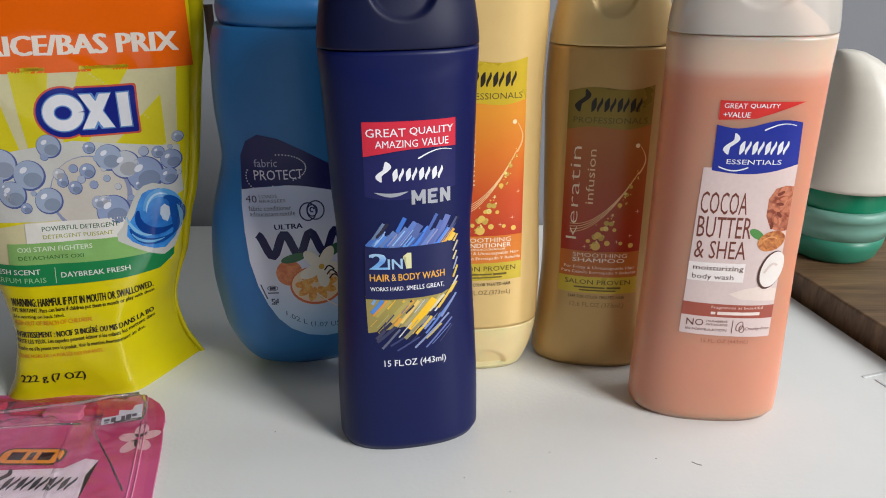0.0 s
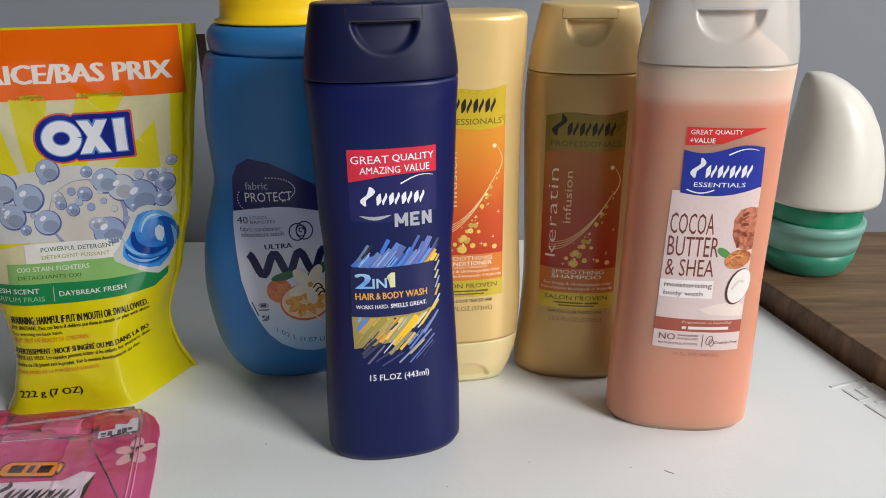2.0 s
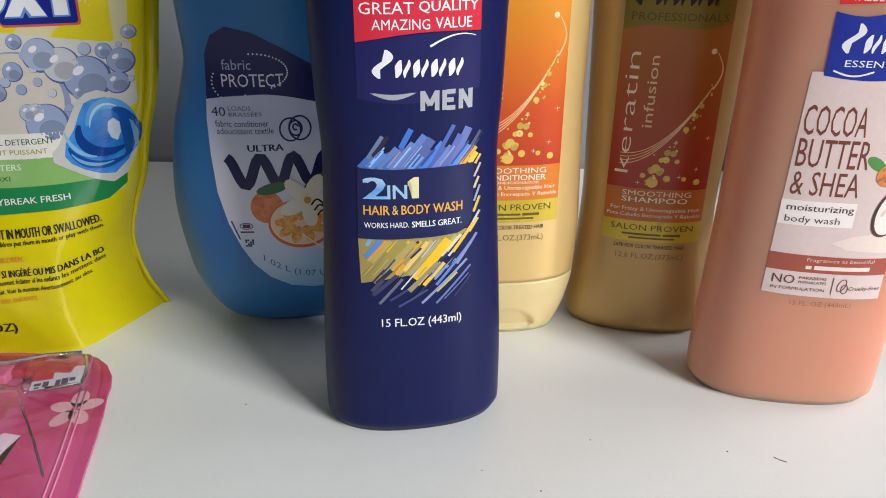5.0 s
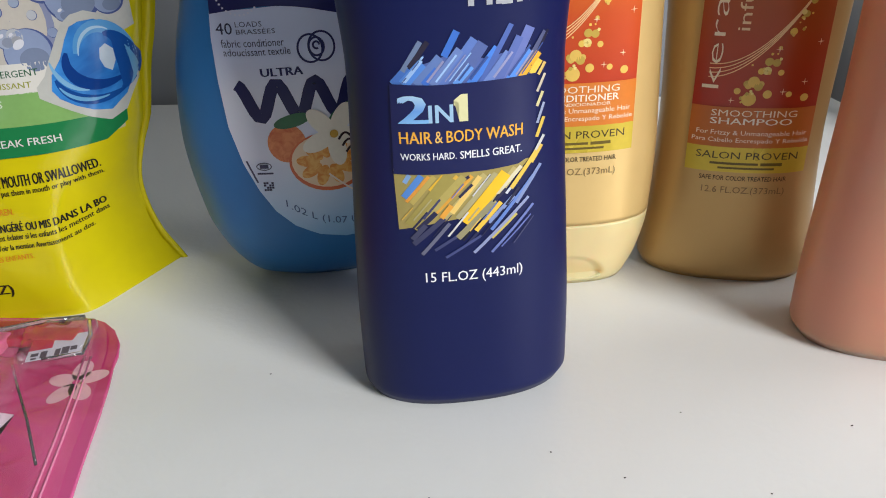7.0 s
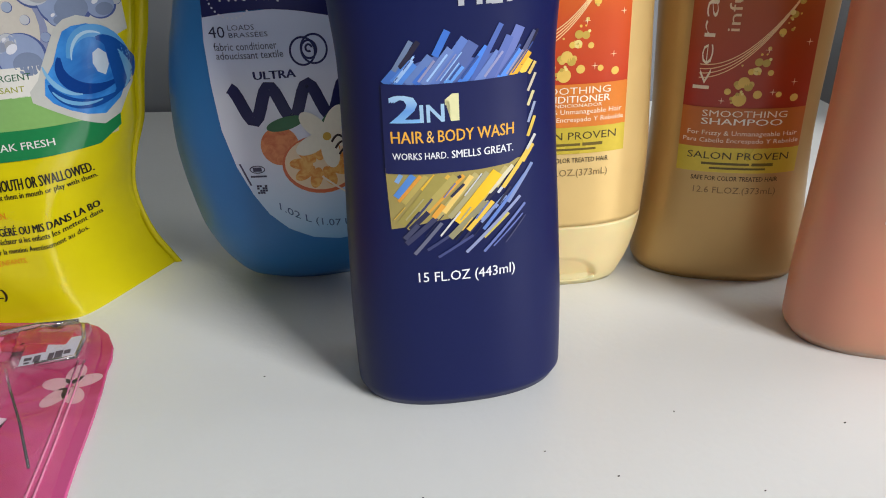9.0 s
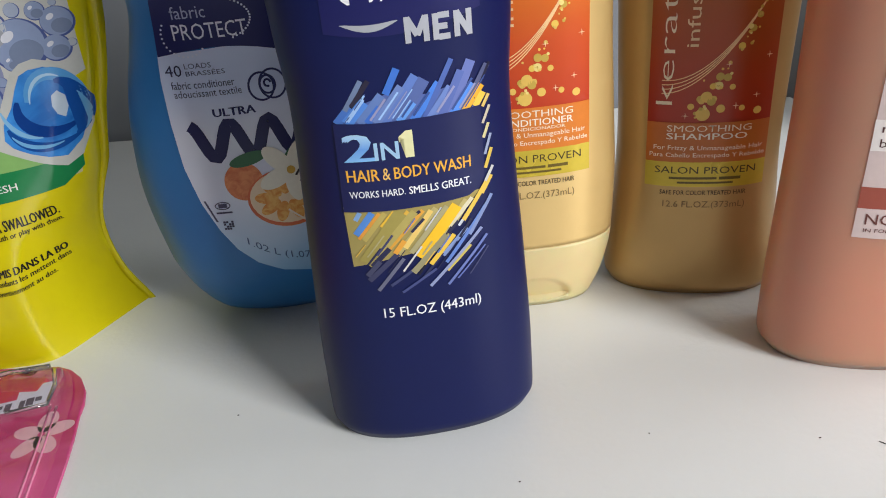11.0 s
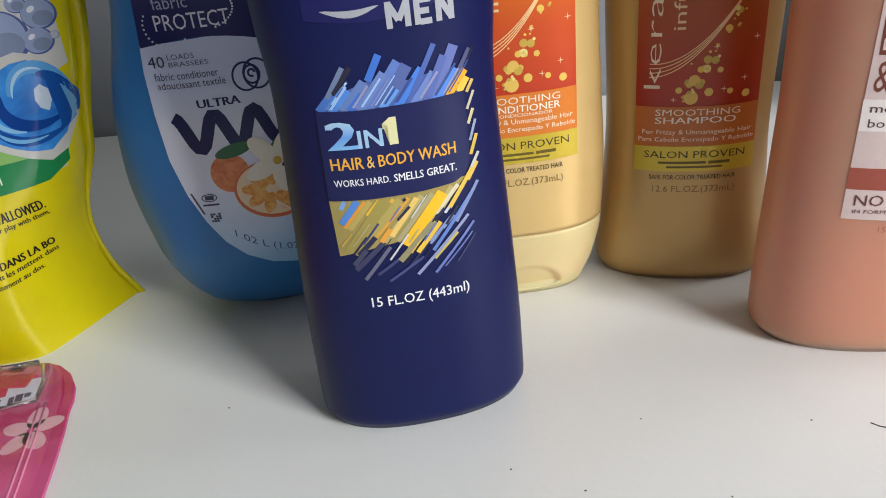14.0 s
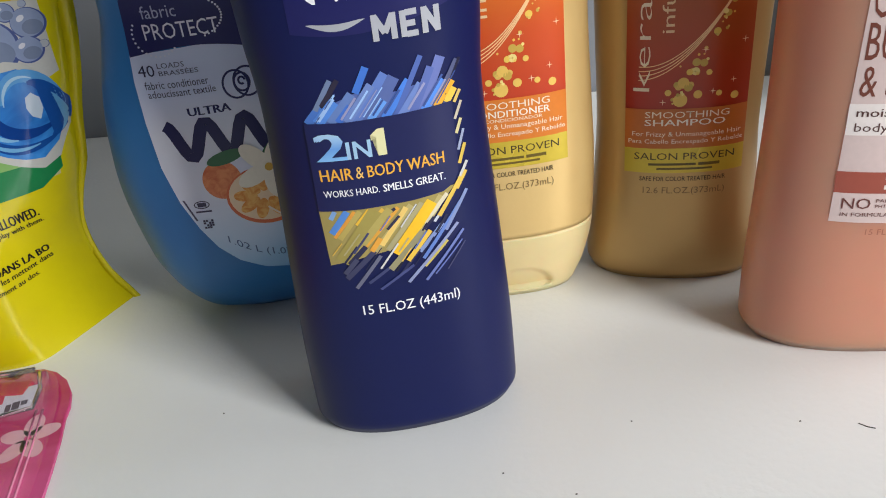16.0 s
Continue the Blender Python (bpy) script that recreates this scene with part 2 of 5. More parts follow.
def tube(points, r, sides=8):
    """A thin round rib along a line in space."""
    bm = bmesh.new()
    rings = []
    for i, p in enumerate(points):
        d = (Vector(points[min(len(points) - 1, i + 1)]) - Vector(points[max(0, i - 1)])).normalized()
        u = d.orthogonal().normalized()
        w = d.cross(u)
        rings.append([bm.verts.new(Vector(p) + r * (u * math.cos(2 * math.pi * k / sides) + w * math.sin(2 * math.pi * k / sides))) for k in range(sides)])
    for r0, r1 in zip(rings, rings[1:]):
        for k in range(sides):
            bm.faces.new((r0[k], r0[(k + 1) % sides], r1[(k + 1) % sides], r1[k]))
    bm.faces.new(rings[0][::-1])
    bm.faces.new(rings[-1])
    return bm


def lathe(rows, count=72):
    """A turned form: rows of (radius, height, shift in x)."""
    bm = bmesh.new()
    rings = []
    for r, z, cx in rows:
        rings.append([bm.verts.new((cx + r * math.cos(2 * math.pi * k / count), r * math.sin(2 * math.pi * k / count), z)) for k in range(count)])
    for r0, r1 in zip(rings, rings[1:]):
        for k in range(count):
            bm.faces.new((r0[k], r0[(k + 1) % count], r1[(k + 1) % count], r1[k]))
    bm.faces.new(rings[0][::-1])
    bm.faces.new(rings[-1])
    return bm


# flat shapes, in x and z
def poly(*points):
    bm = bmesh.new()
    f = bm.faces.new([bm.verts.new((x, 0, z)) for x, z in points])
    bmesh.ops.triangulate(bm, faces=[f])
    return bm


def rect(x0, x1, z0, z1, r=0.0):
    if not r:
        return poly((x0, z0), (x1, z0), (x1, z1), (x0, z1))
    pts = []
    for cx, cz, w in ((x1 - r, z0 + r, -90), (x1 - r, z1 - r, 0), (x0 + r, z1 - r, 90), (x0 + r, z0 + r, 180)):
        pts += [(cx + r * math.cos(radians(w + d)), cz + r * math.sin(radians(w + d))) for d in range(0, 91, 15)]
    return poly(*pts)


def oval(x, z, a, b, turn=0.0, start=0, end=360):
    c, s = math.cos(radians(turn)), math.sin(radians(turn))
    pts = []
    for d in range(start, end + (1 if end - start < 360 else 0), 12):
        u, v = a * math.cos(radians(d)), b * math.sin(radians(d))
        pts.append((x + u * c - v * s, z + u * s + v * c))
    return poly(*pts)


def stroke(points, width, width_end=None):
    """A ribbon along a line."""
    bm = bmesh.new()
    n = len(points)
    left, right = [], []
    for i, (x, z) in enumerate(points):
        a, b = points[max(0, i - 1)], points[min(n - 1, i + 1)]
        d = math.hypot(b[0] - a[0], b[1] - a[1]) or 1
        w = width if width_end is None else width + (width_end - width) * i / (n - 1)
        nx, nz = -(b[1] - a[1]) / d * w / 2, (b[0] - a[0]) / d * w / 2
        left.append(bm.verts.new((x + nx, 0, z + nz)))
        right.append(bm.verts.new((x - nx, 0, z - nz)))
    for i in range(n - 1):
        bm.faces.new((left[i], left[i + 1], right[i + 1], right[i]))
    return bm


def ring_line(x, z, a, b, width, start=0, end=360, turn=0):
    c, s = math.cos(radians(turn)), math.sin(radians(turn))
    pts = []
    for k in range(33):
        w = radians(start + (end - start) * k / 32)
        u, v = a * math.cos(w), b * math.sin(w)
        pts.append((x + u * c - v * s, z + u * s + v * c))
    return stroke(pts, width)


def join(*bms):
    out = bms[0]
    for b in bms[1:]:
        me = bpy.data.meshes.new("tmp")
        b.to_mesh(me)
        b.free()
        out.from_mesh(me)
        bpy.data.meshes.remove(me)
    return out


def words(body, x0, x1, z0, z1, bold=0.0, shear=0.0, turn=False):
    """Lettering fitted into a box; turn: it reads upwards."""
    data = bpy.data.curves.new("words", "FONT")
    data.body, data.size, data.offset, data.shear, data.resolution_u = body, 1.0, min(0.0, bold), shear, 2
    ob = new("words", data)
    bpy.context.view_layer.update()
    me = bpy.data.meshes.new_from_object(ob.evaluated_get(bpy.context.evaluated_depsgraph_get()))
    bpy.data.objects.remove(ob)
    bpy.data.curves.remove(data)
    bm = bmesh.new()
    bm.from_mesh(me)
    bpy.data.meshes.remove(me)
    bmesh.ops.triangulate(bm, faces=bm.faces[:])
    xs, ys = [v.co.x for v in bm.verts], [v.co.y for v in bm.verts]
    lx, hx, ly, hy = min(xs), max(xs), min(ys), max(ys)
    for v in bm.verts:
        p, q = (v.co.x - lx) / (hx - lx), (v.co.y - ly) / (hy - ly)
        if turn:
            p, q = 1 - q, p
        v.co = (x0 + p * (x1 - x0), 0, z0 + q * (z1 - z0))
    if bold > 0:
        d = bold * (0.85 if bold > 0.03 else 0.7) * (x1 - x0) / (hx - lx)
        twins = []
        for k in (-1.0, 0.0, 1.0) if bold > 0.03 else (-1.0, 1.0):
            twin = bm.copy()
            for v in twin.verts:
                v.co.x += d * k
                v.co.y = 0.00001 * k
            twins.append(twin)
        bm.free()
        bm = join(*twins)
    return bm


def wrap(bm, shape, off=0.0002, step=0.0025):
    """Lays a flat shape on the front of a form."""
    for axis, gap in ((0, step), (2, step)):
        cs = [v.co[axis] for v in bm.verts]
        lo, hi = min(cs), max(cs)
        k = math.ceil(lo / gap)
        while k * gap < hi:
            co, no = [0, 0, 0], [0, 0, 0]
            co[axis], no[axis] = k * gap, 1
            bmesh.ops.bisect_plane(bm, geom=bm.verts[:] + bm.edges[:] + bm.faces[:], plane_co=co, plane_no=no, dist=1e-7)
            k += 1
    for v in bm.verts:
        v.co.y -= front(shape, v.co.x, v.co.z) + off
    return bm


def printed(name, bm, rgb, parent, shape, layer=1, label="", rough=0.35, metal=0.0, material=None):
    for v in bm.verts:
        v.co.x += shape.get("shift", 0.0)
    wrap(bm, shape, 0.00005 * layer + shape.get("lift", 0.00008), shape.get("step", 0.002))
    rough = shape.get("gloss", rough)
    rgb = tuple(int(v * shape.get("tone", 1.0)) for v in rgb)
    for f in bm.faces:
        if f.normal.y > 0:
            f.normal_flip()
    me = bpy.data.meshes.new(name)
    for v in bm.verts:
        v.co *= U
    bm.to_mesh(me)
    bm.free()
    for p in me.polygons:
        p.use_smooth = True
    me.materials.append(material or ink(rgb, rough, metal))
    ob = new(name, me)
    ob.parent = parent
    return tagged(ob, label)


def script_marks(x0, x1, z0, z1, count, shear=0.25):
    """A maker's mark as plain shapes: a tall slanting leaf, then pairs of low slanting leaves."""
    w, h = (x1 - x0) / (count + .35), z1 - z0

    def leaf(cx, low, high, fat, bow):
        out, back = [], []
        for i in range(11):
            f = i / 10
            z = low + (high - low) * f
            mid = cx + shear * (z - z0) + bow * math.sin(2 * math.pi * f)
            half = fat / 2 * (.25 + .75 * math.sin(math.pi * f))
            out.append((mid + half, z))
            back.append((mid - half, z))
        return poly(*out, *back[::-1])

    bms = [leaf(x0 + w * .62, z0, z1, w * .52, -w * .30)]
    for k in range(1, count):
        cx = x0 + w * (k + .55)
        bms += [leaf(cx, z0 + h * .02, z0 + h * .64, w * .40, w * .05), leaf(cx + w * .46, z0 + h * .02, z0 + h * .64, w * .26, -w * .05)]
    return join(*bms)


def wave_patch(x0, x1, z_low, z_high, lift, swell):
    """A label field with wavy upper and lower edges."""
    n = 14
    low = [(x0 + (x1 - x0) * i / n, z_low + swell * math.sin(math.pi * 2 * i / n) + lift * i / n) for i in range(n + 1)]
    high = [(x0 + (x1 - x0) * i / n, z_high + swell * math.sin(math.pi * 2 * i / n) + lift * i / n) for i in range(n + 1)]
    return poly(*low, *high[::-1])


# ---- the room ----
def room():
    # west, south, east walls and ceiling stay unseen; they only shape the bounce
    low, high = -0.80, 2.0
    x0, x1, y0, y1 = -1.75, 1.75, -1.9, 0.597
    def wall(name, b, label, paint=None):
        solid(name, b, paint or DIM_WALL, label, "wall", "structure")
    k = 1 / U
    wall("wall_west", box((x0 - 0.1) * k, x0 * k, (y0 - .1) * k, (y1 + .1) * k, low * k, high * k), "unseen dark taupe side wall, added to hold down bounce light")
    # the other walls are pierced by windows; the south opening is added for fill
    def pierced(name, along, at, a0, a1, w0, w1, z0, z1, label="unseen dark taupe wall with an opening, added to hold down bounce light", paint=None):
        bms = []
        for lo, hi, b, t in ((a0, w0, low, high), (w1, a1, low, high), (w0, w1, low, z0), (w0, w1, z1, high)):
            bms.append(box(at * k, (at + 0.1) * k, lo * k, hi * k, b * k, t * k) if along == "y" else box(lo * k, hi * k, at * k, (at + 0.1) * k, b * k, t * k))
        wall(name, join(*bms), label, paint)
    pierced("wall_north", "x", y1, x0, x1, 0.68, 1.32, 0.40, 1.04, "plain pale grey painted wall behind the worktop", WALL)
    pierced("wall_south", "x", y0 - 0.1, x0, x1, -0.95, 0.25, 0.65, 1.65)
    pierced("wall_east", "y", x1, y0 - 0.1, y1 + 0.1, -1.48, -0.52, 0.6, 1.62)
    solid("floor", box(x0 * k, x1 * k, y0 * k, y1 * k, (low - 0.1) * k, low * k), FLOOR, "wooden floor boards", "floor", "structure")
    solid("ceiling", box(x0 * k, x1 * k, y0 * k, y1 * k, high * k, (high + 0.1) * k), mat("ceiling_paint", (150, 149, 147), 0.8), "unseen grey ceiling, darkened to hold down bounce light", "ceiling", "structure")


room()


# ---- the two surfaces ----
def worktop():
    top = thing("white_appliance", 0, 0, 0, 0, "white enamelled appliance with a flat smooth lid", "appliance")
    edge = [(0.1655, 0.5445), (0.1676, 0.5440), (0.3840, -0.3300), (-0.7000, -0.3300), (-0.7000, 0.5445)]
    lid = part("lid", prism(edge, -0.030, 0.0, 0.0025), WHITE_LID, top, "smooth white lid with raised marks", False)
    inner = [(0.1570, 0.5350), (0.3700, -0.3200), (-0.6900, -0.3200), (-0.6900, 0.5350)]
    part("body", prism(inner, -0.7326, -0.030), WHITE_LID, top, "", False)
    # raised marks near the edge, too worn to read
    d = Vector((0.0329, -0.0959)).normalized()
    e = Vector((d.y, -d.x)) * -1
    o = Vector((0.1950, 0.3345))
    def flat(pts, w):
        bm = stroke([tuple(o + e * a + d * b) for a, b in pts], w)
        for v in bm.verts:
            v.co = (v.co.x, v.co.z, 0.00045)
        ext = bmesh.ops.extrude_face_region(bm, geom=bm.faces[:])
        for v in ext["geom"]:
            if isinstance(v, bmesh.types.BMVert):
                v.co.z = -0.0003
        return bm
    lid_mark = mat("mark_enamel", (216, 218, 218), 0.3)
    for pts in ([(0.0, 0.0), (0.022, 0.0)], [(0.004, 0.004), (0.004, 0.014), (0.010, 0.014), (0.010, 0.006), (0.017, 0.006), (0.017, 0.014)],
                [(0.004, 0.018), (0.004, 0.032), (0.017, 0.032), (0.017, 0.018), (0.010, 0.018)], [(0.022, 0.004), (0.022, 0.034)],
                [(0.004, 0.037), (0.017, 0.037), (0.017, 0.050), (0.004, 0.050)]):
        part("raised_bar", flat(pts, 0.0014), lid_mark, lid, "raised bar of a worn mark", False)


worktop()


def wood_table():
    t = thing("wooden_table", 0, 0, 0, 0, "brown wooden table with a grained top and edge", "table")
    d = Vector((0.2476, -1.0)).normalized()
    a = Vector((0.1944, 0.4447))
    p = a - d * 0.0755
    q = a + d * 0.80
    part("tabletop", prism([tuple(p), tuple(q), (1.2, q.y), (1.2, 0.5200)], -0.020, 0.0140, 0.0012), WOOD, t, "", False)
    for x, y in ((0.46, -0.25), (1.15, -0.25), (0.36, 0.48), (1.15, 0.48)):
        part("leg", box(x - 0.025, x + 0.025, y - 0.025, y + 0.025, -0.7326, -0.020, 0.003), WOOD, t)


wood_table()


# ---- bottles ----
def scoop(zc, rx, rz, depth):
    """The thumb hollow under a flip lid."""
    def press(x, z):
        if z > zc:
            return 0.0
        q = (x / rx) ** 2 + ((z - zc) / rz) ** 2
        return 0.0 if q >= 1 else depth * min(1.0, (1 - q) * 4) * (0.08 + 0.92 * (1 - (zc - z) / rz))
    return press


def dome(zc, rx, rz, depth):
    """The domed thumb hollow of a cap that stands on its lid."""
    def press(x, z):
        q = (x / rx) ** 2 + ((z - zc) / rz) ** 2
        return 0.0 if z < zc or q >= 1 else depth * min(1.0, (1 - q) * 3) * (1 - .7 * (z - zc) / rz)
    return press


def crease(seam, half, drop, depth=0.0006):
    """The smile-shaped step below the cap."""
    def press(x, z):
        line = seam - drop * (1 - (x / half) ** 2)
        w = (z - line) / 0.0012
        return depth / (1 + math.exp(-max(-30, min(30, w))))
    return press


BLUE_SHAPE = dict(n=2.4, rows=[(0, .0285, .0165), (.004, .0297, .0178), (.020, .0296, .0178), (.046, .0286, .0172), (.070, .0273, .0167), (.094, .0264, .0165), (.111, .0274, .0165), (.13, .0280, .0165), (.152, .0287, .0165), (.1645, .0293, .0168), (.18, .0275, .0155), (.1915, .0252, .014)])
PINK_SHAPE = dict(n=2.4, rows=[(0, .0305, .0165), (.004, .0322, .0178), (.014, .0322, .0182), (.047, .0312, .0178), (.078, .0304, .0174), (.1225, .0304, .0172), (.151, .0305, .0172), (.166, .0310, .0174), (.19, .0277, .0155), (.196, .0265, .0145)])
GOLD_SHAPE = dict(n=2.4, rows=[(0, .028, .0165), (.004, .0292, .0178), (.006, .0292, .0178), (.03, .0270, .0172), (.056, .0257, .0168), (.08, .0262, .0166), (.11, .0270, .0166), (.137, .0277, .0168), (.156, .0268, .0164), (.185, .0215, .0135)])
COND_SHAPE = dict(n=2.4, rows=[(0, .0205, .0100), (.012, .0250, .0150), (.026, .0277, .0172), (.048, .0285, .0172), (.067, .0278, .0168), (.1, .0267, .0165), (.14, .0269, .0165), (.168, .0281, .0165), (.183, .0283, .0165)])
SOFT_SHAPE = dict(n=2.3, rows=[(0, .030, .0115), (.004, .0380, .0160), (.010, .0432, .0205), (.018, .0476, .0248), (.029, .0512, .0278), (.055, .0540, .029), (.07, .0530, .028), (.086, .0500, .0265), (.098, .0465, .025), (.11, .0440, .0245), (.132, .0450, .025), (.158, .0435, .0265), (.166, .041, .027)])


def film_folds(x, z):
    """Soft dents and creases of the filled film."""
    p = Vector((x * 26, 0.4, z * 20 + x * 9))
    dents = 0.0016 * noise.noise(p) + 0.0006 * noise.noise(p * 2.3)
    crease = 0.0009 * (1 - min(1.0, 3.2 * abs(noise.noise(Vector((x * 30 + z * 18, 3.1, z * 13))))))
    seal = min(1.0, max(0.0, (0.172 - z) / 0.03))
    return (dents + crease) * seal * (0.45 + 0.55 * min(1.0, z / 0.03))


def bag_section(u, z):
    """The bag's front, 0 to 1: boxy over the gusset, with a turned corner, and lens-shaped above."""
    w = min(1.0, max(0.0, (z - 0.012) / 0.06))
    w = w * w * (3 - 2 * w)
    n = 2.2 if u > 0 else 3.0
    lens = (1 - abs(u) ** n) ** (1 / n)
    if u > 0:
        k = (1 - u) / 0.60
        boxy = -0.07 * math.log(math.exp(-min(k, 3.0) / 0.07) + math.exp(-1 / 0.07))
        boxy = max(0.0, boxy - 0.048 * (1 - k if k < 1 else 0))
    else:
        boxy = (1 - abs(u) ** 7) ** (1 / 7)
    return boxy * (1 - w) + lens * w


POUCH_SHAPE = dict(n=2.2, gloss=0.14, tone=0.85, step=0.00125, lift=0.0002, fold=film_folds, section=bag_section, rows=[(0, .0440, .0335), (.0099, .0386, .0340), (.0147, .0370, .0340), (.030, .0344, .0328), (.0474, .0380, .0296), (.0586, .0418, .0268), (.0775, .0452, .0220), (.0872, .0480, .0195), (.106, .0513, .0155), (.1375, .0556, .0095), (.165, .0598, .003), (.19, .0612, .002)])

WHITE_INK, RED_INK = (236, 236, 240), (206, 40, 62)


def men_bottle():
    s = BLUE_SHAPE
    b = thing("body_wash_bottle", -.0235, .2955, 0, 12, "navy blue plastic hair and body wash bottle", "bottle", "toiletry bottles")
    part("body", shell(s, 0, .1641, round_low=.002, press=crease(.163, .0293, .0085)), NAVY, b)
    cap = part("flip_cap", shell(s, .1647, .1915, step=.0007, round_high=.0012, press=scoop(.1857, .0122, .0122, .0042), count=200), NAVY_CAP, b, "matt navy flip cap with a thumb hollow")
    part("lid_line", wrap(stroke([(-.0137, .1903), (-.0137, .1858), (.0137, .1858), (.0137, .1903)], .0005), s, .0001), DARK, cap)
    part("hinge_tab", box(-.004, .004, -.0135, -.006, .1914, .1922, .0002), NAVY_CAP, cap)
    printed("red_banner", poly((-.0162, .1401), (.0178, .1401), (.0178, .1298), *[(.0178 - .034 * i / 12, .1298 - .0024 * (i / 12) + .0012 * math.sin(math.pi * i / 12 * 1.0)) for i in range(1, 13)]), RED_INK, b, s, 1, "red banner")
    printed("emblem", poly((-.0162, .1271), *[(-.0162 + .034 * i / 12, .1271 + .0024 * (i / 12) + .0012 * math.sin(math.pi * i / 12)) for i in range(1, 13)], (.0178, .1144), *[(.0178 - .034 * i / 12, .1144 - .0034 * math.sin(math.pi * i / 12 * .8)) for i in range(1, 13)]), (20, 22, 86), b, s, 1, "dark blue emblem field")
    printed("lettering", words("GREAT", -.0150, -.0008, .1346, .1376), WHITE_INK, b, s, 2)
    printed("lettering", words("QUALITY", .0006, .0168, .1347, .1378, .018), WHITE_INK, b, s, 2)
    printed("lettering", words("AMAZING", -.0118, .0035, .1306, .1333), WHITE_INK, b, s, 2)
    printed("lettering", words("VALUE", .0050, .0150, .1308, .1336, .018), WHITE_INK, b, s, 2)
    printed("emblem_mark", script_marks(-.0132, .0128, .1180, .1256, 5), WHITE_INK, b, s, 2, "white brand mark drawn as plain blocks")
    printed("emblem_swash", stroke([(.0035 + .0128 * i / 10, .1262 + .0030 * math.sin(math.pi * i / 14)) for i in range(11)], .0006, .0002), WHITE_INK, b, s, 2)
    printed("emblem_swash", poly(*[(-.0128 + .0125 * i / 10, .1140 - .0019 * math.sin(math.pi * i / 10)) for i in range(11)], *[(-.0003 - .0125 * i / 10, .1142 - .0006 * math.sin(math.pi * i / 10)) for i in range(1, 10)]), (165, 168, 175), b, s, 2)
    printed("lettering", join(*[stroke(list(p), .0013) for p in (((.0014, .1089), (.0014, .1144)), ((.0014, .1142), (.0034, .1104)), ((.0034, .1104), (.0054, .1142)), ((.0054, .1144), (.0054, .1089)), ((.0075, .1089), (.0075, .1144)), ((.0081, .1139), (.0106, .1139)), ((.0081, .1116), (.0101, .1116)), ((.0081, .1094), (.0106, .1094)), ((.0122, .1089), (.0122, .1144)), ((.0122, .1142), (.0150, .1092)), ((.0150, .1089), (.0150, .1144)))]), (172, 174, 182), b, s, 3, "silver lettering")
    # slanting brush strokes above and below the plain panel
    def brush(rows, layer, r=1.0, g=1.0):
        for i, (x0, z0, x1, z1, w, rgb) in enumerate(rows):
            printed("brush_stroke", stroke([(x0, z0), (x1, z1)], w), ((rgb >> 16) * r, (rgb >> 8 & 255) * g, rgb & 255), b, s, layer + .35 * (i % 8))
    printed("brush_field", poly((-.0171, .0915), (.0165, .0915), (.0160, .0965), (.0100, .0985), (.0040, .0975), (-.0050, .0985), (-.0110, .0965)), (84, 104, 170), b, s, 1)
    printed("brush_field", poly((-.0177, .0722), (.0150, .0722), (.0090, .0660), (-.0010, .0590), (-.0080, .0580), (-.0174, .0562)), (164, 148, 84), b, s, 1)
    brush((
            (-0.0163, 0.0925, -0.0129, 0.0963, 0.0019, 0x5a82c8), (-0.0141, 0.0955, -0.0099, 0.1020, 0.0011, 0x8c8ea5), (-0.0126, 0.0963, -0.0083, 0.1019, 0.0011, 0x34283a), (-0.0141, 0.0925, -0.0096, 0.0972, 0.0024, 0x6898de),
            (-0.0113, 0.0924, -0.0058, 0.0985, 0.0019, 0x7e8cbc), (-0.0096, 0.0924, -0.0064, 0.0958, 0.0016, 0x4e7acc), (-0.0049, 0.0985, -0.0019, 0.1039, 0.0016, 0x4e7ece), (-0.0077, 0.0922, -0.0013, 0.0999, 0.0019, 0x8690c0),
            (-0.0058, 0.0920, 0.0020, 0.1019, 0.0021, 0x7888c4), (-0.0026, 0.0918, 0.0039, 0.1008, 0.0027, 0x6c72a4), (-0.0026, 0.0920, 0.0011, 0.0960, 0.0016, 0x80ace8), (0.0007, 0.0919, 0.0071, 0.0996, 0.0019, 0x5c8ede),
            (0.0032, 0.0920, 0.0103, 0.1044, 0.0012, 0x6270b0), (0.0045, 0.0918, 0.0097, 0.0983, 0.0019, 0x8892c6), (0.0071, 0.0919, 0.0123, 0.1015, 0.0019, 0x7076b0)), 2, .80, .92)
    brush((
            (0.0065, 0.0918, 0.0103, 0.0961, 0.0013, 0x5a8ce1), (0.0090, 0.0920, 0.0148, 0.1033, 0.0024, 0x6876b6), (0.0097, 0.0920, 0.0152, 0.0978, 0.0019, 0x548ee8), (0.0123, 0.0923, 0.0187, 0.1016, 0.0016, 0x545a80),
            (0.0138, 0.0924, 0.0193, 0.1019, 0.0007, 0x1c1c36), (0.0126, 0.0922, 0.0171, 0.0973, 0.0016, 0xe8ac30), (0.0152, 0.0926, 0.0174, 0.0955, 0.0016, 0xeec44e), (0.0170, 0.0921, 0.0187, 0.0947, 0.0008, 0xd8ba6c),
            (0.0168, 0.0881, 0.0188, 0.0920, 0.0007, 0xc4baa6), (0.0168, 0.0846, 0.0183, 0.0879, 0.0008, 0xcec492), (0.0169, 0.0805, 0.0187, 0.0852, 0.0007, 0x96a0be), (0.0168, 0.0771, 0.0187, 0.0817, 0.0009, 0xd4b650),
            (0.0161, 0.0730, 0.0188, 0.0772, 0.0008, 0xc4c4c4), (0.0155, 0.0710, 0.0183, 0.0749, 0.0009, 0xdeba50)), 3)
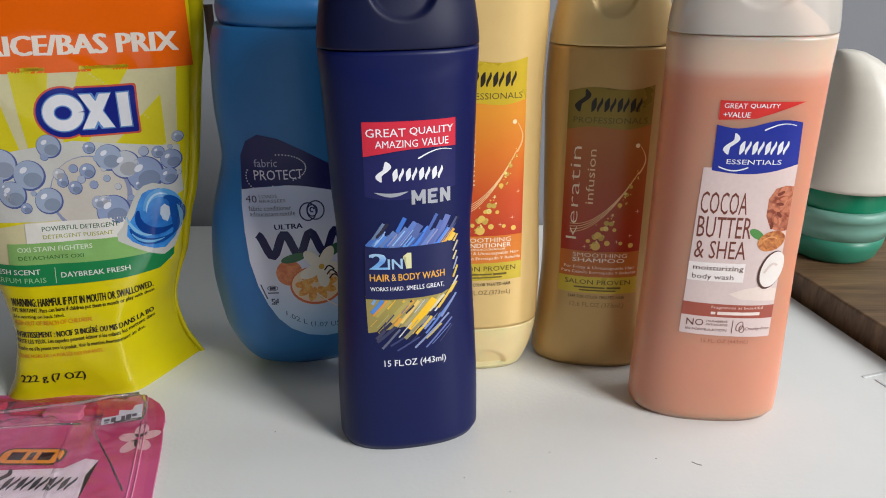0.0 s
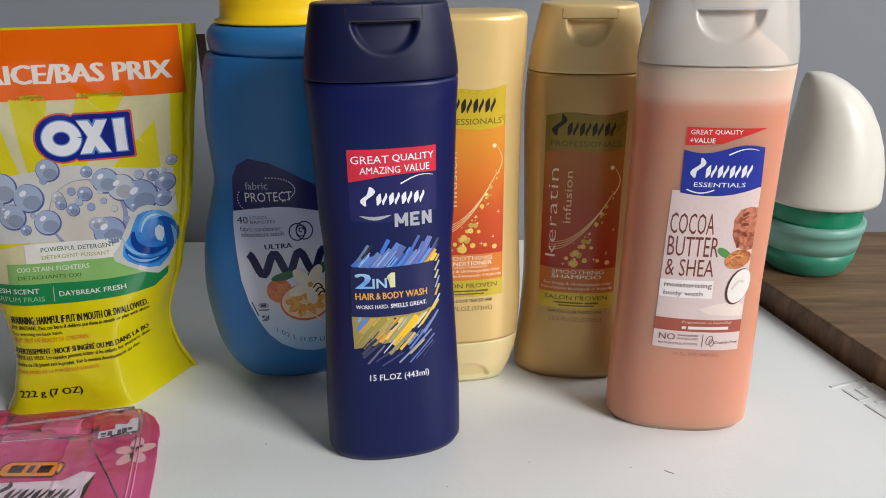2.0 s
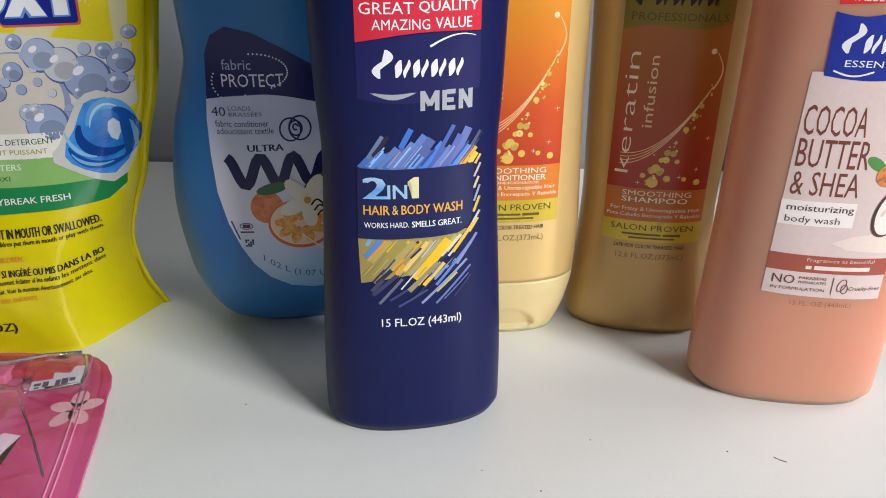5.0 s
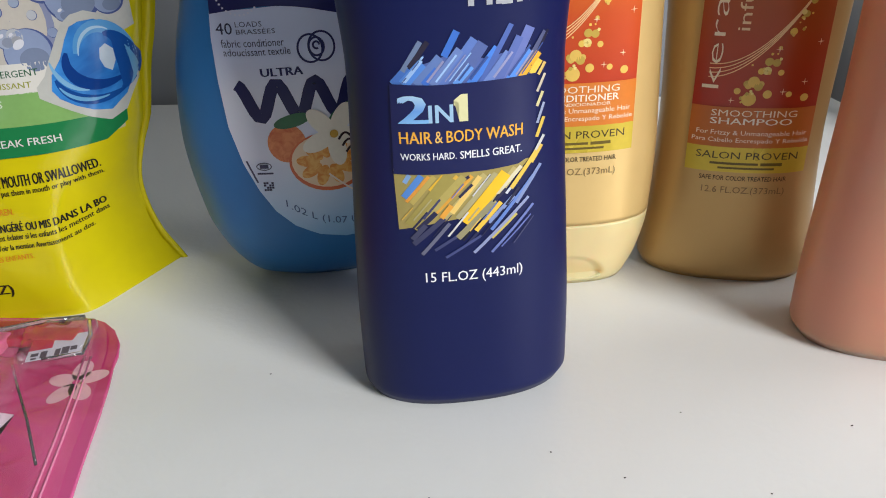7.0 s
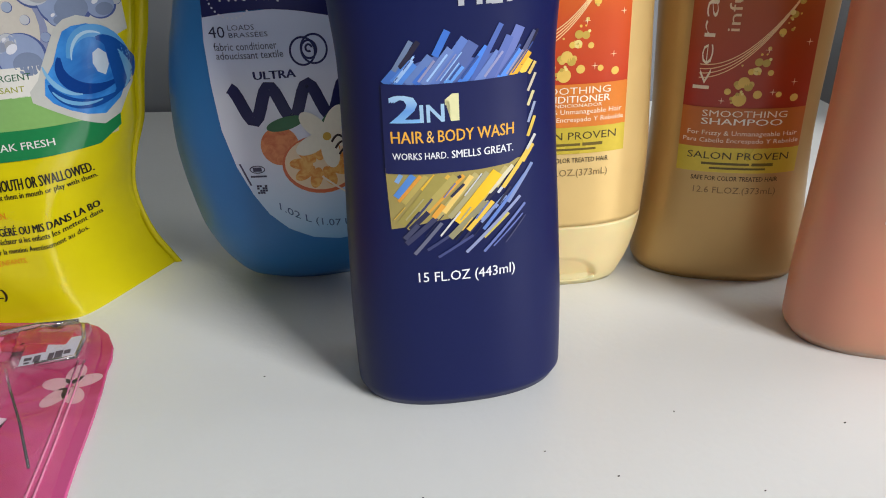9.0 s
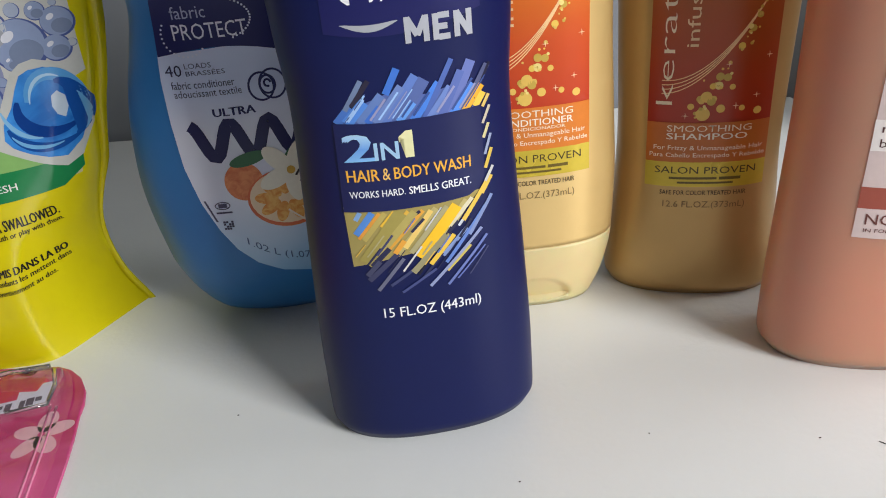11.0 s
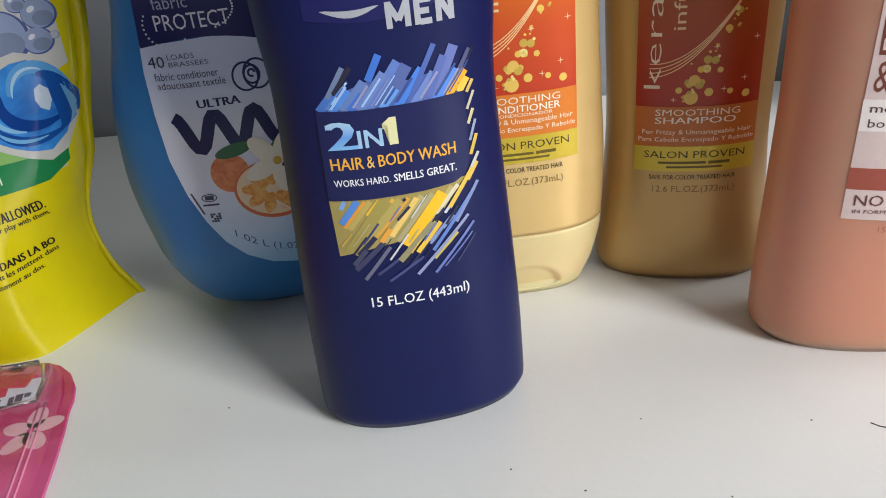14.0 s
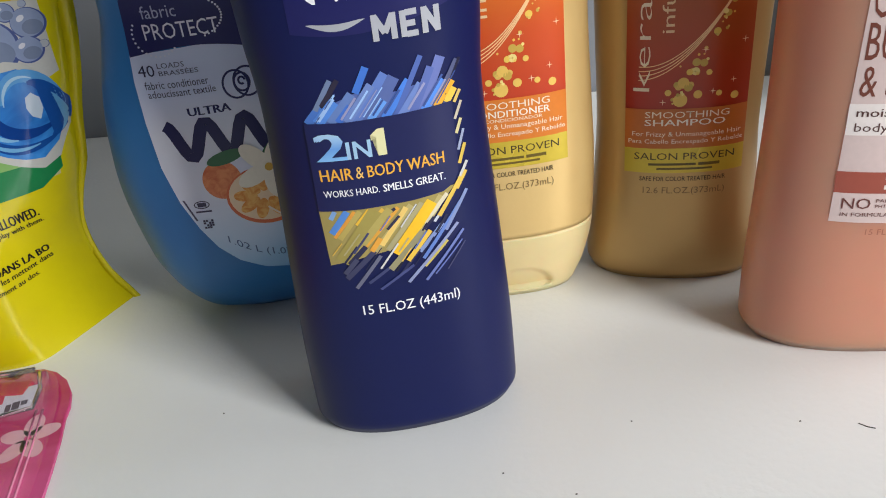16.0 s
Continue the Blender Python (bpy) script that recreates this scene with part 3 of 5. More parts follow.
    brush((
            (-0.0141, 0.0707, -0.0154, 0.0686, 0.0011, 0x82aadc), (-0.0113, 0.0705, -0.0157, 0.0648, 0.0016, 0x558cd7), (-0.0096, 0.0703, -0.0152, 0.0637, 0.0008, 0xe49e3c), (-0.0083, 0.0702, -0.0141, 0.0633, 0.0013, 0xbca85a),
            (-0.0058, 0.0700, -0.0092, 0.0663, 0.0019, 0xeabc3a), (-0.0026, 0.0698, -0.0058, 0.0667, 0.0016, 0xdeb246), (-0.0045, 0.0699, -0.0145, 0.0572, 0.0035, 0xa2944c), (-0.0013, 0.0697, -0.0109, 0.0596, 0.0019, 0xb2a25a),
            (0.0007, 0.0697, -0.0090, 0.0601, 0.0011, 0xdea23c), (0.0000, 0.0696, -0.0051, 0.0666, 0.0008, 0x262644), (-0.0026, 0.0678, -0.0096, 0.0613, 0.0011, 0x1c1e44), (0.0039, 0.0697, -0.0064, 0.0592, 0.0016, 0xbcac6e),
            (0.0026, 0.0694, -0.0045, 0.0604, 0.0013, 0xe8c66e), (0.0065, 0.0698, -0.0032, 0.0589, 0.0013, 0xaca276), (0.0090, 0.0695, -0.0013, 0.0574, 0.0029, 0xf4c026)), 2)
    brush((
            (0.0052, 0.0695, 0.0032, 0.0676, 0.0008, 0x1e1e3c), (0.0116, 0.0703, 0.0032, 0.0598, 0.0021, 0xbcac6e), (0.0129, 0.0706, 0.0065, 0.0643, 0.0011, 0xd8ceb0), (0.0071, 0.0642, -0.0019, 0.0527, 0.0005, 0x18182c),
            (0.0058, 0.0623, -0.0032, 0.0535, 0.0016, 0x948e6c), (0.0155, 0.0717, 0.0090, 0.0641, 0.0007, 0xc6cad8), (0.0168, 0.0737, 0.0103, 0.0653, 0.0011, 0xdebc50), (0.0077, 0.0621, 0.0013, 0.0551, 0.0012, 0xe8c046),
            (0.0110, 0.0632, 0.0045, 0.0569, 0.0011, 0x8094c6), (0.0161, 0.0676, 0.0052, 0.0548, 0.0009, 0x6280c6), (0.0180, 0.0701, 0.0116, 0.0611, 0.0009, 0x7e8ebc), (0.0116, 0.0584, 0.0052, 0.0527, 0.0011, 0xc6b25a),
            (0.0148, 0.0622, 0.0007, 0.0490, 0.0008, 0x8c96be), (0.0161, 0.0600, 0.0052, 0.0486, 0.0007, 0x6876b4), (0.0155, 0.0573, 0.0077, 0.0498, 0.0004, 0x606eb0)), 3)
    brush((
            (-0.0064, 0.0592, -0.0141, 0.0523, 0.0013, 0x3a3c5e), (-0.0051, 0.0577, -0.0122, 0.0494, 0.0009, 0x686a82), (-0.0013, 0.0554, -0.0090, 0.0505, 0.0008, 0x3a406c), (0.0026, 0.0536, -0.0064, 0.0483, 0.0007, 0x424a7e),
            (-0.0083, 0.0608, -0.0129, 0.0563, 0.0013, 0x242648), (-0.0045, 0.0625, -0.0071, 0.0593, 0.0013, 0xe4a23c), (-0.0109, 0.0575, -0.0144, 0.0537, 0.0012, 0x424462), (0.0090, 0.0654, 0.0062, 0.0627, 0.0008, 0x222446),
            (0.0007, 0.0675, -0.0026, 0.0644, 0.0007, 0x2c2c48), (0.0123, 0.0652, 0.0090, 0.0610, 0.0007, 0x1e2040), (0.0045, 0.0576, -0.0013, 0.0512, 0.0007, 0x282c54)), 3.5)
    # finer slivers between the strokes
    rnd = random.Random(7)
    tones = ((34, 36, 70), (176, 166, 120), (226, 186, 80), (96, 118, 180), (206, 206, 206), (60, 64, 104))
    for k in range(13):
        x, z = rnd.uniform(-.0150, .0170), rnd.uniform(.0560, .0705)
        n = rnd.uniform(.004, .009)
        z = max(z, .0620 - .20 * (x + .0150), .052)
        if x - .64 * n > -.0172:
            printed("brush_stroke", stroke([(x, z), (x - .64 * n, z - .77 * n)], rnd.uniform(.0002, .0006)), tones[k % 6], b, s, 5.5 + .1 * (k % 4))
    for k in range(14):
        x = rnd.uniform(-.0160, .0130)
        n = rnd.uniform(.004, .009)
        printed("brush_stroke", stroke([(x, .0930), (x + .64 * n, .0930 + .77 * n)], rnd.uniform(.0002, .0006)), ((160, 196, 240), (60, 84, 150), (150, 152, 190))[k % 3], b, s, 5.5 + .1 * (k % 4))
    printed("plain_panel", poly((-.0177, .0710), (-.0171, .0927), (-.0080, .0923), (.0040, .0924), (.0165, .0927), (.0165, .0780), (.0162, .0752), (.0149, .0728), (.0120, .0714), (.0042, .0709), (-.0079, .0708)), (12, 21, 78), b, s, 6.5, "plain navy panel")
    two = fade("blue_digit", .0835, .0900, (132, 190, 238), (104, 158, 226), (168, 206, 236))
    printed("lettering", words("2", -.0153, -.0092, .0835, .0900, .045), (120, 176, 226), b, s, 7.5, material=two)
    printed("lettering", words("IN", -.0088, -.0034, .0835, .0877, .03), (160, 196, 226), b, s, 7.5)
    printed("lettering", poly((-.0019, .0835), (.0001, .0835), (.0001, .0899), (-.0014, .0899), (-.0031, .0886), (-.0031, .0873), (-.0019, .0880)), (226, 222, 170), b, s, 7.5)
    printed("lettering", words("HAIR", -.0158, -.0084, .0786, .0815, .022), (238, 176, 60), b, s, 7.5, "orange lettering")
    printed("lettering", words("&", -.0077, -.0059, .0786, .0815), (238, 190, 100), b, s, 7.5)
    printed("lettering", words("BODY WASH", -.0050, .0131, .0786, .0815, .022), (238, 176, 60), b, s, 7.5)
    printed("lettering", words("WORKS HARD.", -.0158, -.0029, .0745, .0762, .012), WHITE_INK, b, s, 7.5)
    printed("lettering", words("SMELLS GREAT.", -.0020, .0129, .0744, .0763, .025), WHITE_INK, b, s, 7.5)
    printed("lettering", words("15 FL.OZ (443ml)", -.0117, .0133, .0404, .0441, .010), WHITE_INK, b, s, 1)


def cocoa_bottle():
    s = PINK_SHAPE
    b = thing("body_wash_bottle", .1095, .3145, 0, -6, "translucent bottle of cocoa pink body wash with clear cap", "bottle", "toiletry bottles")
    part("body", shell(s, 0, .1657, round_low=.003, press=crease(.1645, .031, .0075)), PINK_FILL, b, "pink filled body, pale above the fill line")
    inner = dict(n=2.2, rows=[(.1640, .0285, .0155), (.168, .0270, .0148), (.173, .0215, .0130), (.178, .0150, .0110), (.182, .0125, .0105), (.190, .0120, .0105)])
    part("shoulder", shell(inner, .1640, .190, count=64), SHOULDER, b, "peach shoulder seen through the cap")
    cap = part("flip_cap", shell(s, .1662, .196, step=.0007, round_high=.0012, press=scoop(.1872, .0125, .0125, .0042), count=200), CLEAR_CAP, b, "frosted clear flip cap")
    part("lid_line", wrap(stroke([(-.014, .194), (-.014, .1873), (.014, .1873), (.014, .194)], .0005), s, .0001), ink((190, 190, 194)), cap)
    printed("front_label", poly((-.0148, .1165), (-.0164, .0445), (.0206, .0437), (.0206, .1180)), (222, 200, 196), b, s, 1, "pale pink front label")
    printed("red_flag", poly((-.0117, .1428), (.0196, .1424), (.0100, .1395), (.0020, .1362), (-.0117, .1354)), (214, 48, 44), b, s, 2, "red pennant")
    printed("lettering", words("GREAT", -.0102, -.0020, .1399, .1418), WHITE_INK, b, s, 3)
    printed("lettering", words("QUALITY", -.0010, .0098, .1399, .1418, .02), WHITE_INK, b, s, 3)
    printed("lettering", words("+VALUE", -.0102, -.0005, .1365, .1385, .02), WHITE_INK, b, s, 3)
    printed("emblem", poly(*[(-.0119 + .0316 * i / 12, .1335 - .0014 * math.sin(math.pi * 2 * i / 12) + .0010 * i / 12) for i in range(13)], *[(.0205 - .0322 * i / 12, .1182 - .0026 * (i / 12) - .0022 * math.sin(math.pi * i / 12)) for i in range(13)]), (28, 46, 150), b, s, 2, "bright blue emblem field")
    printed("emblem_mark", script_marks(-.0098, .0155, .1222, .1305, 5), WHITE_INK, b, s, 3, "white brand mark drawn as plain blocks")
    printed("emblem_swash", stroke([(.0055 + .0118 * i / 10, .1318 + .0024 * math.sin(math.pi * i / 13)) for i in range(11)], .0006, .0002), WHITE_INK, b, s, 3)
    printed("emblem_swash", stroke([(-.0095 + .0110 * i / 10, .1172 - .0014 * math.sin(math.pi * i / 10)) for i in range(11)], .0005), WHITE_INK, b, s, 3)
    printed("lettering", words("ESSENTIALS", -.0068, .0137, .1184, .1203), WHITE_INK, b, s, 3)
    brown = (120, 62, 48)
    printed("lettering", words("COCOA", -.0142, .0035, .0978, .1070), brown, b, s, 2, "tall brown lettering")
    printed("lettering", words("BUTTER", -.0143, .0064, .0878, .0967), brown, b, s, 2)
    printed("lettering", words("& SHEA", -.0143, .0055, .0788, .0866), brown, b, s, 2)
    # nut halves, leaf and a cream-filled shell
    printed("cocoa_pod", poly((.0112, .1045), (.0135, .1088), (.0175, .1098), (.0206, .1092), (.0207, .0910), (.0175, .0905), (.0135, .0925), (.0113, .0975)), (168, 84, 60), b, s, 2, "picture of a brown cocoa pod", material=mottled("pod_print", (134, 58, 38), (208, 130, 98), 260))
    for k in range(7):
        printed("pod_fleck", oval(.0140 + .0012 * (k % 3) + .0009 * (k // 3), .0935 + .0022 * k, .0007, .0016, 20 * k), (202, 124, 92) if k % 2 else (120, 52, 36), b, s, 3)
    printed("leaf", oval(.0088, .0898, .0034, .0017, -35), (86, 146, 76), b, s, 2)
    printed("shea_nut", oval(.0150, .0868, .0056, .0042, 18), (190, 108, 56), b, s, 4, "picture of a brown nut", material=mottled("nut_print", (150, 72, 34), (214, 140, 78), 300))
    printed("nut_shine", stroke([(.0115 + .0008 * i, .0872 + .0015 * math.sin(i / 2.6)) for i in range(8)], .0005), (226, 160, 106), b, s, 5)
    printed("shell_rim", oval(.0167, .0742, .0049, .0085, -14), (84, 50, 42), b, s, 5)
    printed("cream", oval(.0172, .0744, .0045, .0079, -14), (240, 230, 224), b, s, 6, "white cream in a dark shell")
    printed("cream_swirl", stroke([(.0140 + .0010 * i, .0730 + .0040 * math.sin(i / 2.2)) for i in range(6)], .0010), (222, 204, 194), b, s, 7)
    printed("cream_splash", poly((.0010, .0635), (.0060, .0612), (.0205, .0602), (.0205, .0655), (.0150, .0672), (.0075, .0660)), (236, 216, 206), b, s, 3)
    printed("white_strip", rect(-.0158, .0062, .0688, .0770), (244, 234, 230), b, s, 2)
    printed("lettering", words("moisturizing", -.0140, .0056, .0730, .0757, .012), (90, 56, 52), b, s, 3)
    printed("lettering", words("body wash", -.0140, .0022, .0691, .0720), (90, 56, 52), b, s, 3)
    printed("brown_band", poly((-.0162, .0590), (-.0163, .0530), (.0206, .0524), (.0206, .0583)), (166, 82, 66), b, s, 2)
    printed("lettering", words("Fragrances as beautiful", -.0048, .0160, .0563, .0579), (232, 200, 188), b, s, 3)
    printed("fine_print", join(rect(-.0048, -.0030, .0540, .0552), rect(-.0022, .0150, .0539, .0553)), (240, 222, 214), b, s, 3)
    printed("lettering", words("NO", -.0140, -.0072, .0484, .0515), (110, 60, 54), b, s, 3)
    printed("lettering", words("PARABENS", -.0060, .0024, .0503, .0513), (110, 60, 54), b, s, 3)
    printed("lettering", words("PHTHALATES", -.0060, .0026, .0487, .0497), (110, 60, 54), b, s, 3)
    printed("lettering", words("IN FORMULATION", -.0140, .0024, .0462, .0473), (110, 60, 54), b, s, 3)
    printed("divider", rect(.0044, .0047, .0455, .0515), (110, 60, 54), b, s, 3)
    printed("lettering", words("Cruelty-Free", .0098, .0200, .0466, .0484, 0, .2), (110, 60, 54), b, s, 3)
    printed("rabbit_mark", join(ring_line(.0075, .0488, .0012, .0022, .0003, turn=-20), ring_line(.0085, .0475, .0010, .0016, .0003)), (110, 60, 54), b, s, 3)
    printed("lettering", words("15 FL. OZ (443mL)", -.0072, .0120, .0402, .0424), (176, 110, 88), b, s, 1)


def salon_label(b, s, x0, x1, z0, z1, kind):
    """The orange hair-care label with its green-gold field, light trail and bands."""
    h = z1 - z0
    Z = lambda f: z0 + h * f
    w = x1 - x0
    X = lambda f: x0 + w * f
    # shampoo tones are darker: shade and dark reflections are painted into the print
    run = fade("label_run_" + kind, Z(.215), Z(.84), *(((196, 58, 22), (210, 80, 24), (224, 118, 28), (230, 148, 38)) if kind == "c" else ((174, 44, 16), (174, 62, 18), (174, 84, 26), (178, 106, 40))))
    printed("label_field", rect(x0, x1, Z(.215), Z(.84)), (0, 0, 0), b, s, 1, "orange-red printed field", material=run)
    # the shampoo emblem is darkened for that shade too
    printed("emblem", wave_patch(x0, x1, Z(.80), Z(.975), h * .03, h * .012), (220, 188, 50) if kind == "c" else (142, 120, 46), b, s, 2, "green-gold emblem field", 0.3, 0.3)
    printed("emblem_mark", script_marks(X(.04), X(.86), Z(.885), Z(.985), 5), (36, 28, 18), b, s, 3, "dark brand mark drawn as plain blocks")
    printed("lettering", words("PROFESSIONALS", X(.07), X(.95), Z(.835), Z(.862)), (96, 84, 30), b, s, 3)
    printed("lettering", words("keratin", X(.06), X(.19), Z(.275), Z(.725), -.012, turn=True), (246, 226, 196), b, s, 3, "pale lettering reading upwards")
    printed("lettering", words("infusion", X(.27), X(.37), Z(.455), Z(.715), turn=True), (240, 206, 160), b, s, 3)
    for k in range(4):
        pts = [(X(.10 + .80 * (i / 24) ** 0.9), Z(.31 + .014 * k * (1 - i / 24) + .30 * (i / 24) ** 1.7)) for i in range(25)]
        printed("light_trail", stroke(pts, .00030), (248, 206, 150), b, s, 2)
    printed("light_trail", stroke([(X(.90 + .07 * math.sin(math.pi * i / 14)), Z(.60 + .13 * i / 14)) for i in range(15)], .0008, .0003), (246, 190, 130), b, s, 2)
    printed("spark", oval(X(.86), Z(.735), .0010, .0010), (250, 224, 180), b, s, 3)
    rnd = random.Random(5)
    for k in range(46):
        f = rnd.random()
        px, pz = .36 + .55 * f, (.30 + .33 * f ** 1.3) - rnd.uniform(.0, .075) + (.03 if k % 6 == 0 else 0)
        r = rnd.choice((.0003, .0004, .0005, .0006, .0009, .0012)) * (1.2 - .5 * f)
        printed("bubble", oval(X(px), Z(max(.235, pz)), r, r), rnd.choice(((240, 200, 90), (228, 190, 96), (206, 172, 76), (246, 224, 140))), b, s, 3 + k % 2)
    for px, pz, r in ((.44, .245, .0021), (.46, .30, .0017), (.58, .262, .0013), (.34, .27, .0010), (.75, .262, .0009), (.88, .25, .0012), (.66, .33, .0009)):
        printed("bubble", oval(X(px), Z(pz), r, r), (236, 196, 96), b, s, 4)
    for px, pz in ((.93, .42), (.70, .27), (.86, .30), (.30, .24), (.62, .40)):
        star = [(X(px) + q * math.cos(radians(45 * i)), Z(pz) + q * math.sin(radians(45 * i))) for i, q in enumerate((.0011, .0002) * 4)]
        printed("sparkle", poly(*star), (248, 214, 176), b, s, 4)
    # its band as well carries painted-in shade
    printed("orange_band", rect(x0, x1, Z(.085), Z(.218)), (224, 128, 44) if kind == "c" else (200, 110, 40), b, s, 5)
    first, second = ("SMOOTHING", "CONDITIONER") if kind == "c" else ("SMOOTHING", "SHAMPOO")
    printed("lettering", words(first, X(.16), X(.85), Z(.188), Z(.209)), (248, 232, 206), b, s, 6)
    printed("lettering", words(second, X(.16), X(.85) if kind == "c" else X(.82), Z(.162), Z(.183), .015), (252, 240, 220), b, s, 6)
    if kind == "c":
        printed("lettering", words("ACONDICIONADOR", X(.24), X(.78), Z(.148), Z(.158), .01), (248, 232, 206), b, s, 6)
    printed("lettering", words("For Frizzy & Unmanageable Hair", X(.06), X(.96), Z(.122), Z(.142)), (252, 236, 210), b, s, 6)
    printed("lettering", words("Para Cabello Encrespado Y Rebelde", X(.03), X(.98), Z(.098), Z(.117)), (252, 236, 210), b, s, 6)
    printed("gold_band", rect(x0, x1, z0, Z(.086)), (212, 186, 62), b, s, 5, "", 0.3, 0.2)
    printed("lettering", words("SALON PROVEN", X(.08), X(.92), Z(.046), Z(.070)), (70, 58, 20), b, s, 6)
    printed("fine_print", join(rect(X(.20), X(.60), Z(.026), Z(.034)), rect(X(.62), X(.80), Z(.025), Z(.035)), rect(X(.27), X(.74), Z(.011), Z(.018))), (110, 92, 30), b, s, 6)
    printed("lettering", words("SAFE FOR COLOR TREATED HAIR", X(.13), X(.86), Z(-.030), Z(-.014), .01), (70, 54, 30), b, s, 1)
    printed("lettering", words("12.6 FL.OZ.(373mL)", X(.16), X(.86), Z(-.082), Z(-.052)), (136, 110, 66), b, s, 1)


def shampoo_bottle():
    s = GOLD_SHAPE
    b = thing("shampoo_bottle", .0658, .361, 0, -8, "pearly gold shampoo bottle with orange keratin label", "bottle", "toiletry bottles")
    part("body", shell(s, 0, .1556, round_low=.002), GOLD, b)
    cap = part("flip_cap", shell(s, .1562, .1855, step=.0007, round_high=.0015, press=scoop(.1795, .0100, .0125, .0035), count=200), GOLD_CAP, b, "glossy gold flip cap")
    part("lid_line", wrap(stroke([(-.0118, .1835), (-.0118, .1796), (.0118, .1796), (.0118, .1835)], .0004), s, .0001), ink((150, 120, 60)), cap)
    salon_label(b, s, -.0170, .0195, .0410, .1395, "s")


def conditioner_bottle():
    s = COND_SHAPE
    b = thing("conditioner_bottle", .0090, .352, 0, 6, "light gold conditioner bottle standing upside down on its cap", "bottle", "toiletry bottles")
    cap = part("cap", shell(s, 0.0, .0262, step=.0006, round_low=.0015, press=dome(.0040, .0120, .0105, .0020), count=180), COND_CAP, b, "frosted pale gold cap")
    lip = wrap(stroke([(.0112 * i / 10, .0036 - .0010 * (1 - (i / 10) ** 2)) for i in range(-10, 11)], .0011), s, -.0004)
    up = bmesh.ops.extrude_face_region(lip, geom=lip.faces[:])
    for v in up["geom"]:
        if isinstance(v, bmesh.types.BMVert):
            v.co.y -= .0010
    part("thumb_lip", lip, COND_CAP, cap, "raised pale lip of the cap")
    part("body", shell(s, .0268, .183, round_high=.003), GOLD_LIGHT, b)
    salon_label(b, s, -.0180, .0170, .0522, .1525, "c")


def softener_bottle():
    s = dict(SOFT_SHAPE, shift=-.0036)
    b = thing("fabric_softener_bottle", -.0671, .3635, 0, 20, "curvy blue fabric conditioner bottle with a yellow cap", "bottle", "laundry products")
    part("body", shell(s, 0, .166, round_low=.004), BLUE, b)
    collar = [(.0385, .1662, 0), (.0395, .168, 0), (.0400, .172, 0), (.0395, .1755, 0), (.0375, .1778, 0), (.034, .1785, 0)]
    bm = lathe(collar)
    for v in bm.verts:
        v.co.y *= 0.76
    part("collar", bm, BLUE, b, "raised blue collar")
    cap = lathe([(.0345, .1786, 0), (.0360, .1790, 0), (.0360, .1800, 0), (.0335, .1806, 0), (.0330, .186, 0), (.0320, .205, 0), (.0310, .2120, 0), (.0295, .2135, 0)])
    for v in cap.verts:
        v.co.y *= 0.78
    part("cap", cap, YELLOW_CAP, b, "yellow screw cap")
    left = [(-.0262, .1215), (-.0310, .1185), (-.0335, .1120), (-.0340, .1040), (-.0346, .0970)]
    right = [(.0300, .0905), (.0260, .0935), (.0180, .0985), (.0026, .1075), (-.0080, .1140), (-.0180, .1195)]
    wave = [(-.0346 + .0646 * i / 16, .0968 + .0022 * math.sin(math.pi * i / 9) - .0045 * (i / 16) ** 2) for i in range(17)]
    printed("navy_field", poly(*left, *wave, *right[1:]), (30, 34, 92), b, s, 2, "navy upper label")
    lab = [(-.0346, .0975), (-.0354, .0900), (-.0356, .0780), (-.0350, .0640), (-.0325, .0520), (-.0290, .0425), (-.0250, .0350), (-.0196, .0292), (-.0120, .0248), (-.0034, .0228), (.0060, .0232), (.0150, .0262), (.0225, .0320), (.0290, .0420), (.0330, .0540), (.0345, .0700), (.0340, .0850), (.0310, .0925), (.0100, .0985), (-.0100, .0990)]
    printed("front_label", poly(*lab), (196, 206, 224), b, s, 1, "pale blue-white front label", material=fade("softener_label", .022, .095, (132, 188, 226), (192, 216, 238), (220, 227, 240), (222, 227, 238), (200, 212, 236)))
    printed("lettering", words("fabric", -.0285, -.0190, .1070, .1105), (170, 176, 204), b, s, 3)
    printed("lettering", words("PROTECT", -.0290, -.0085, .1012, .1056), (224, 226, 238), b, s, 3)
    dots = [oval(-.0185 + .0115 * math.cos(radians(w)), .1062 + .0062 * math.sin(radians(w)), .0003, .0003) for w in list(range(-60, 100, 7))]
    dots += [oval(-.0262 + .0060 * math.cos(radians(w)), .1025 + .0060 * math.sin(radians(w)), .0003, .0003) for w in range(150, 330, 12)]
    printed("dotted_ring", join(*dots), (214, 218, 234), b, s, 3)
    printed("lettering", words("40", -.0336, -.0290, .0912, .0944), (52, 54, 84), b, s, 3)
    printed("lettering", words("LOADS", -.0280, -.0205, .0932, .0947), (80, 82, 108), b, s, 3)
    printed("lettering", words("BRASSÉES", -.0280, -.0170, .0912, .0929), (80, 82, 108), b, s, 3)
    printed("lettering", words("fabric conditioner", -.0328, -.0150, .0876, .0898), (56, 58, 86), b, s, 3)
    printed("lettering", words("adoucissant textile", -.0326, -.0135, .0851, .0872), (56, 58, 86), b, s, 3)
    printed("rose_mark", join(*[ring_line(-.0062 + dx, .0862 + dz, a, c, .0006, w0, w1) for dx, dz, a, c, w0, w1 in ((-.0016, 0, .0036, .0040, 0, 360), (.0018, .0004, .0038, .0042, 0, 360), (.0003, .0004, .0022, .0026, 40, 400), (.0003, .0008, .0009, .0010, 0, 300))]), (34, 40, 92), b, s, 3, "dark blue rose outline")
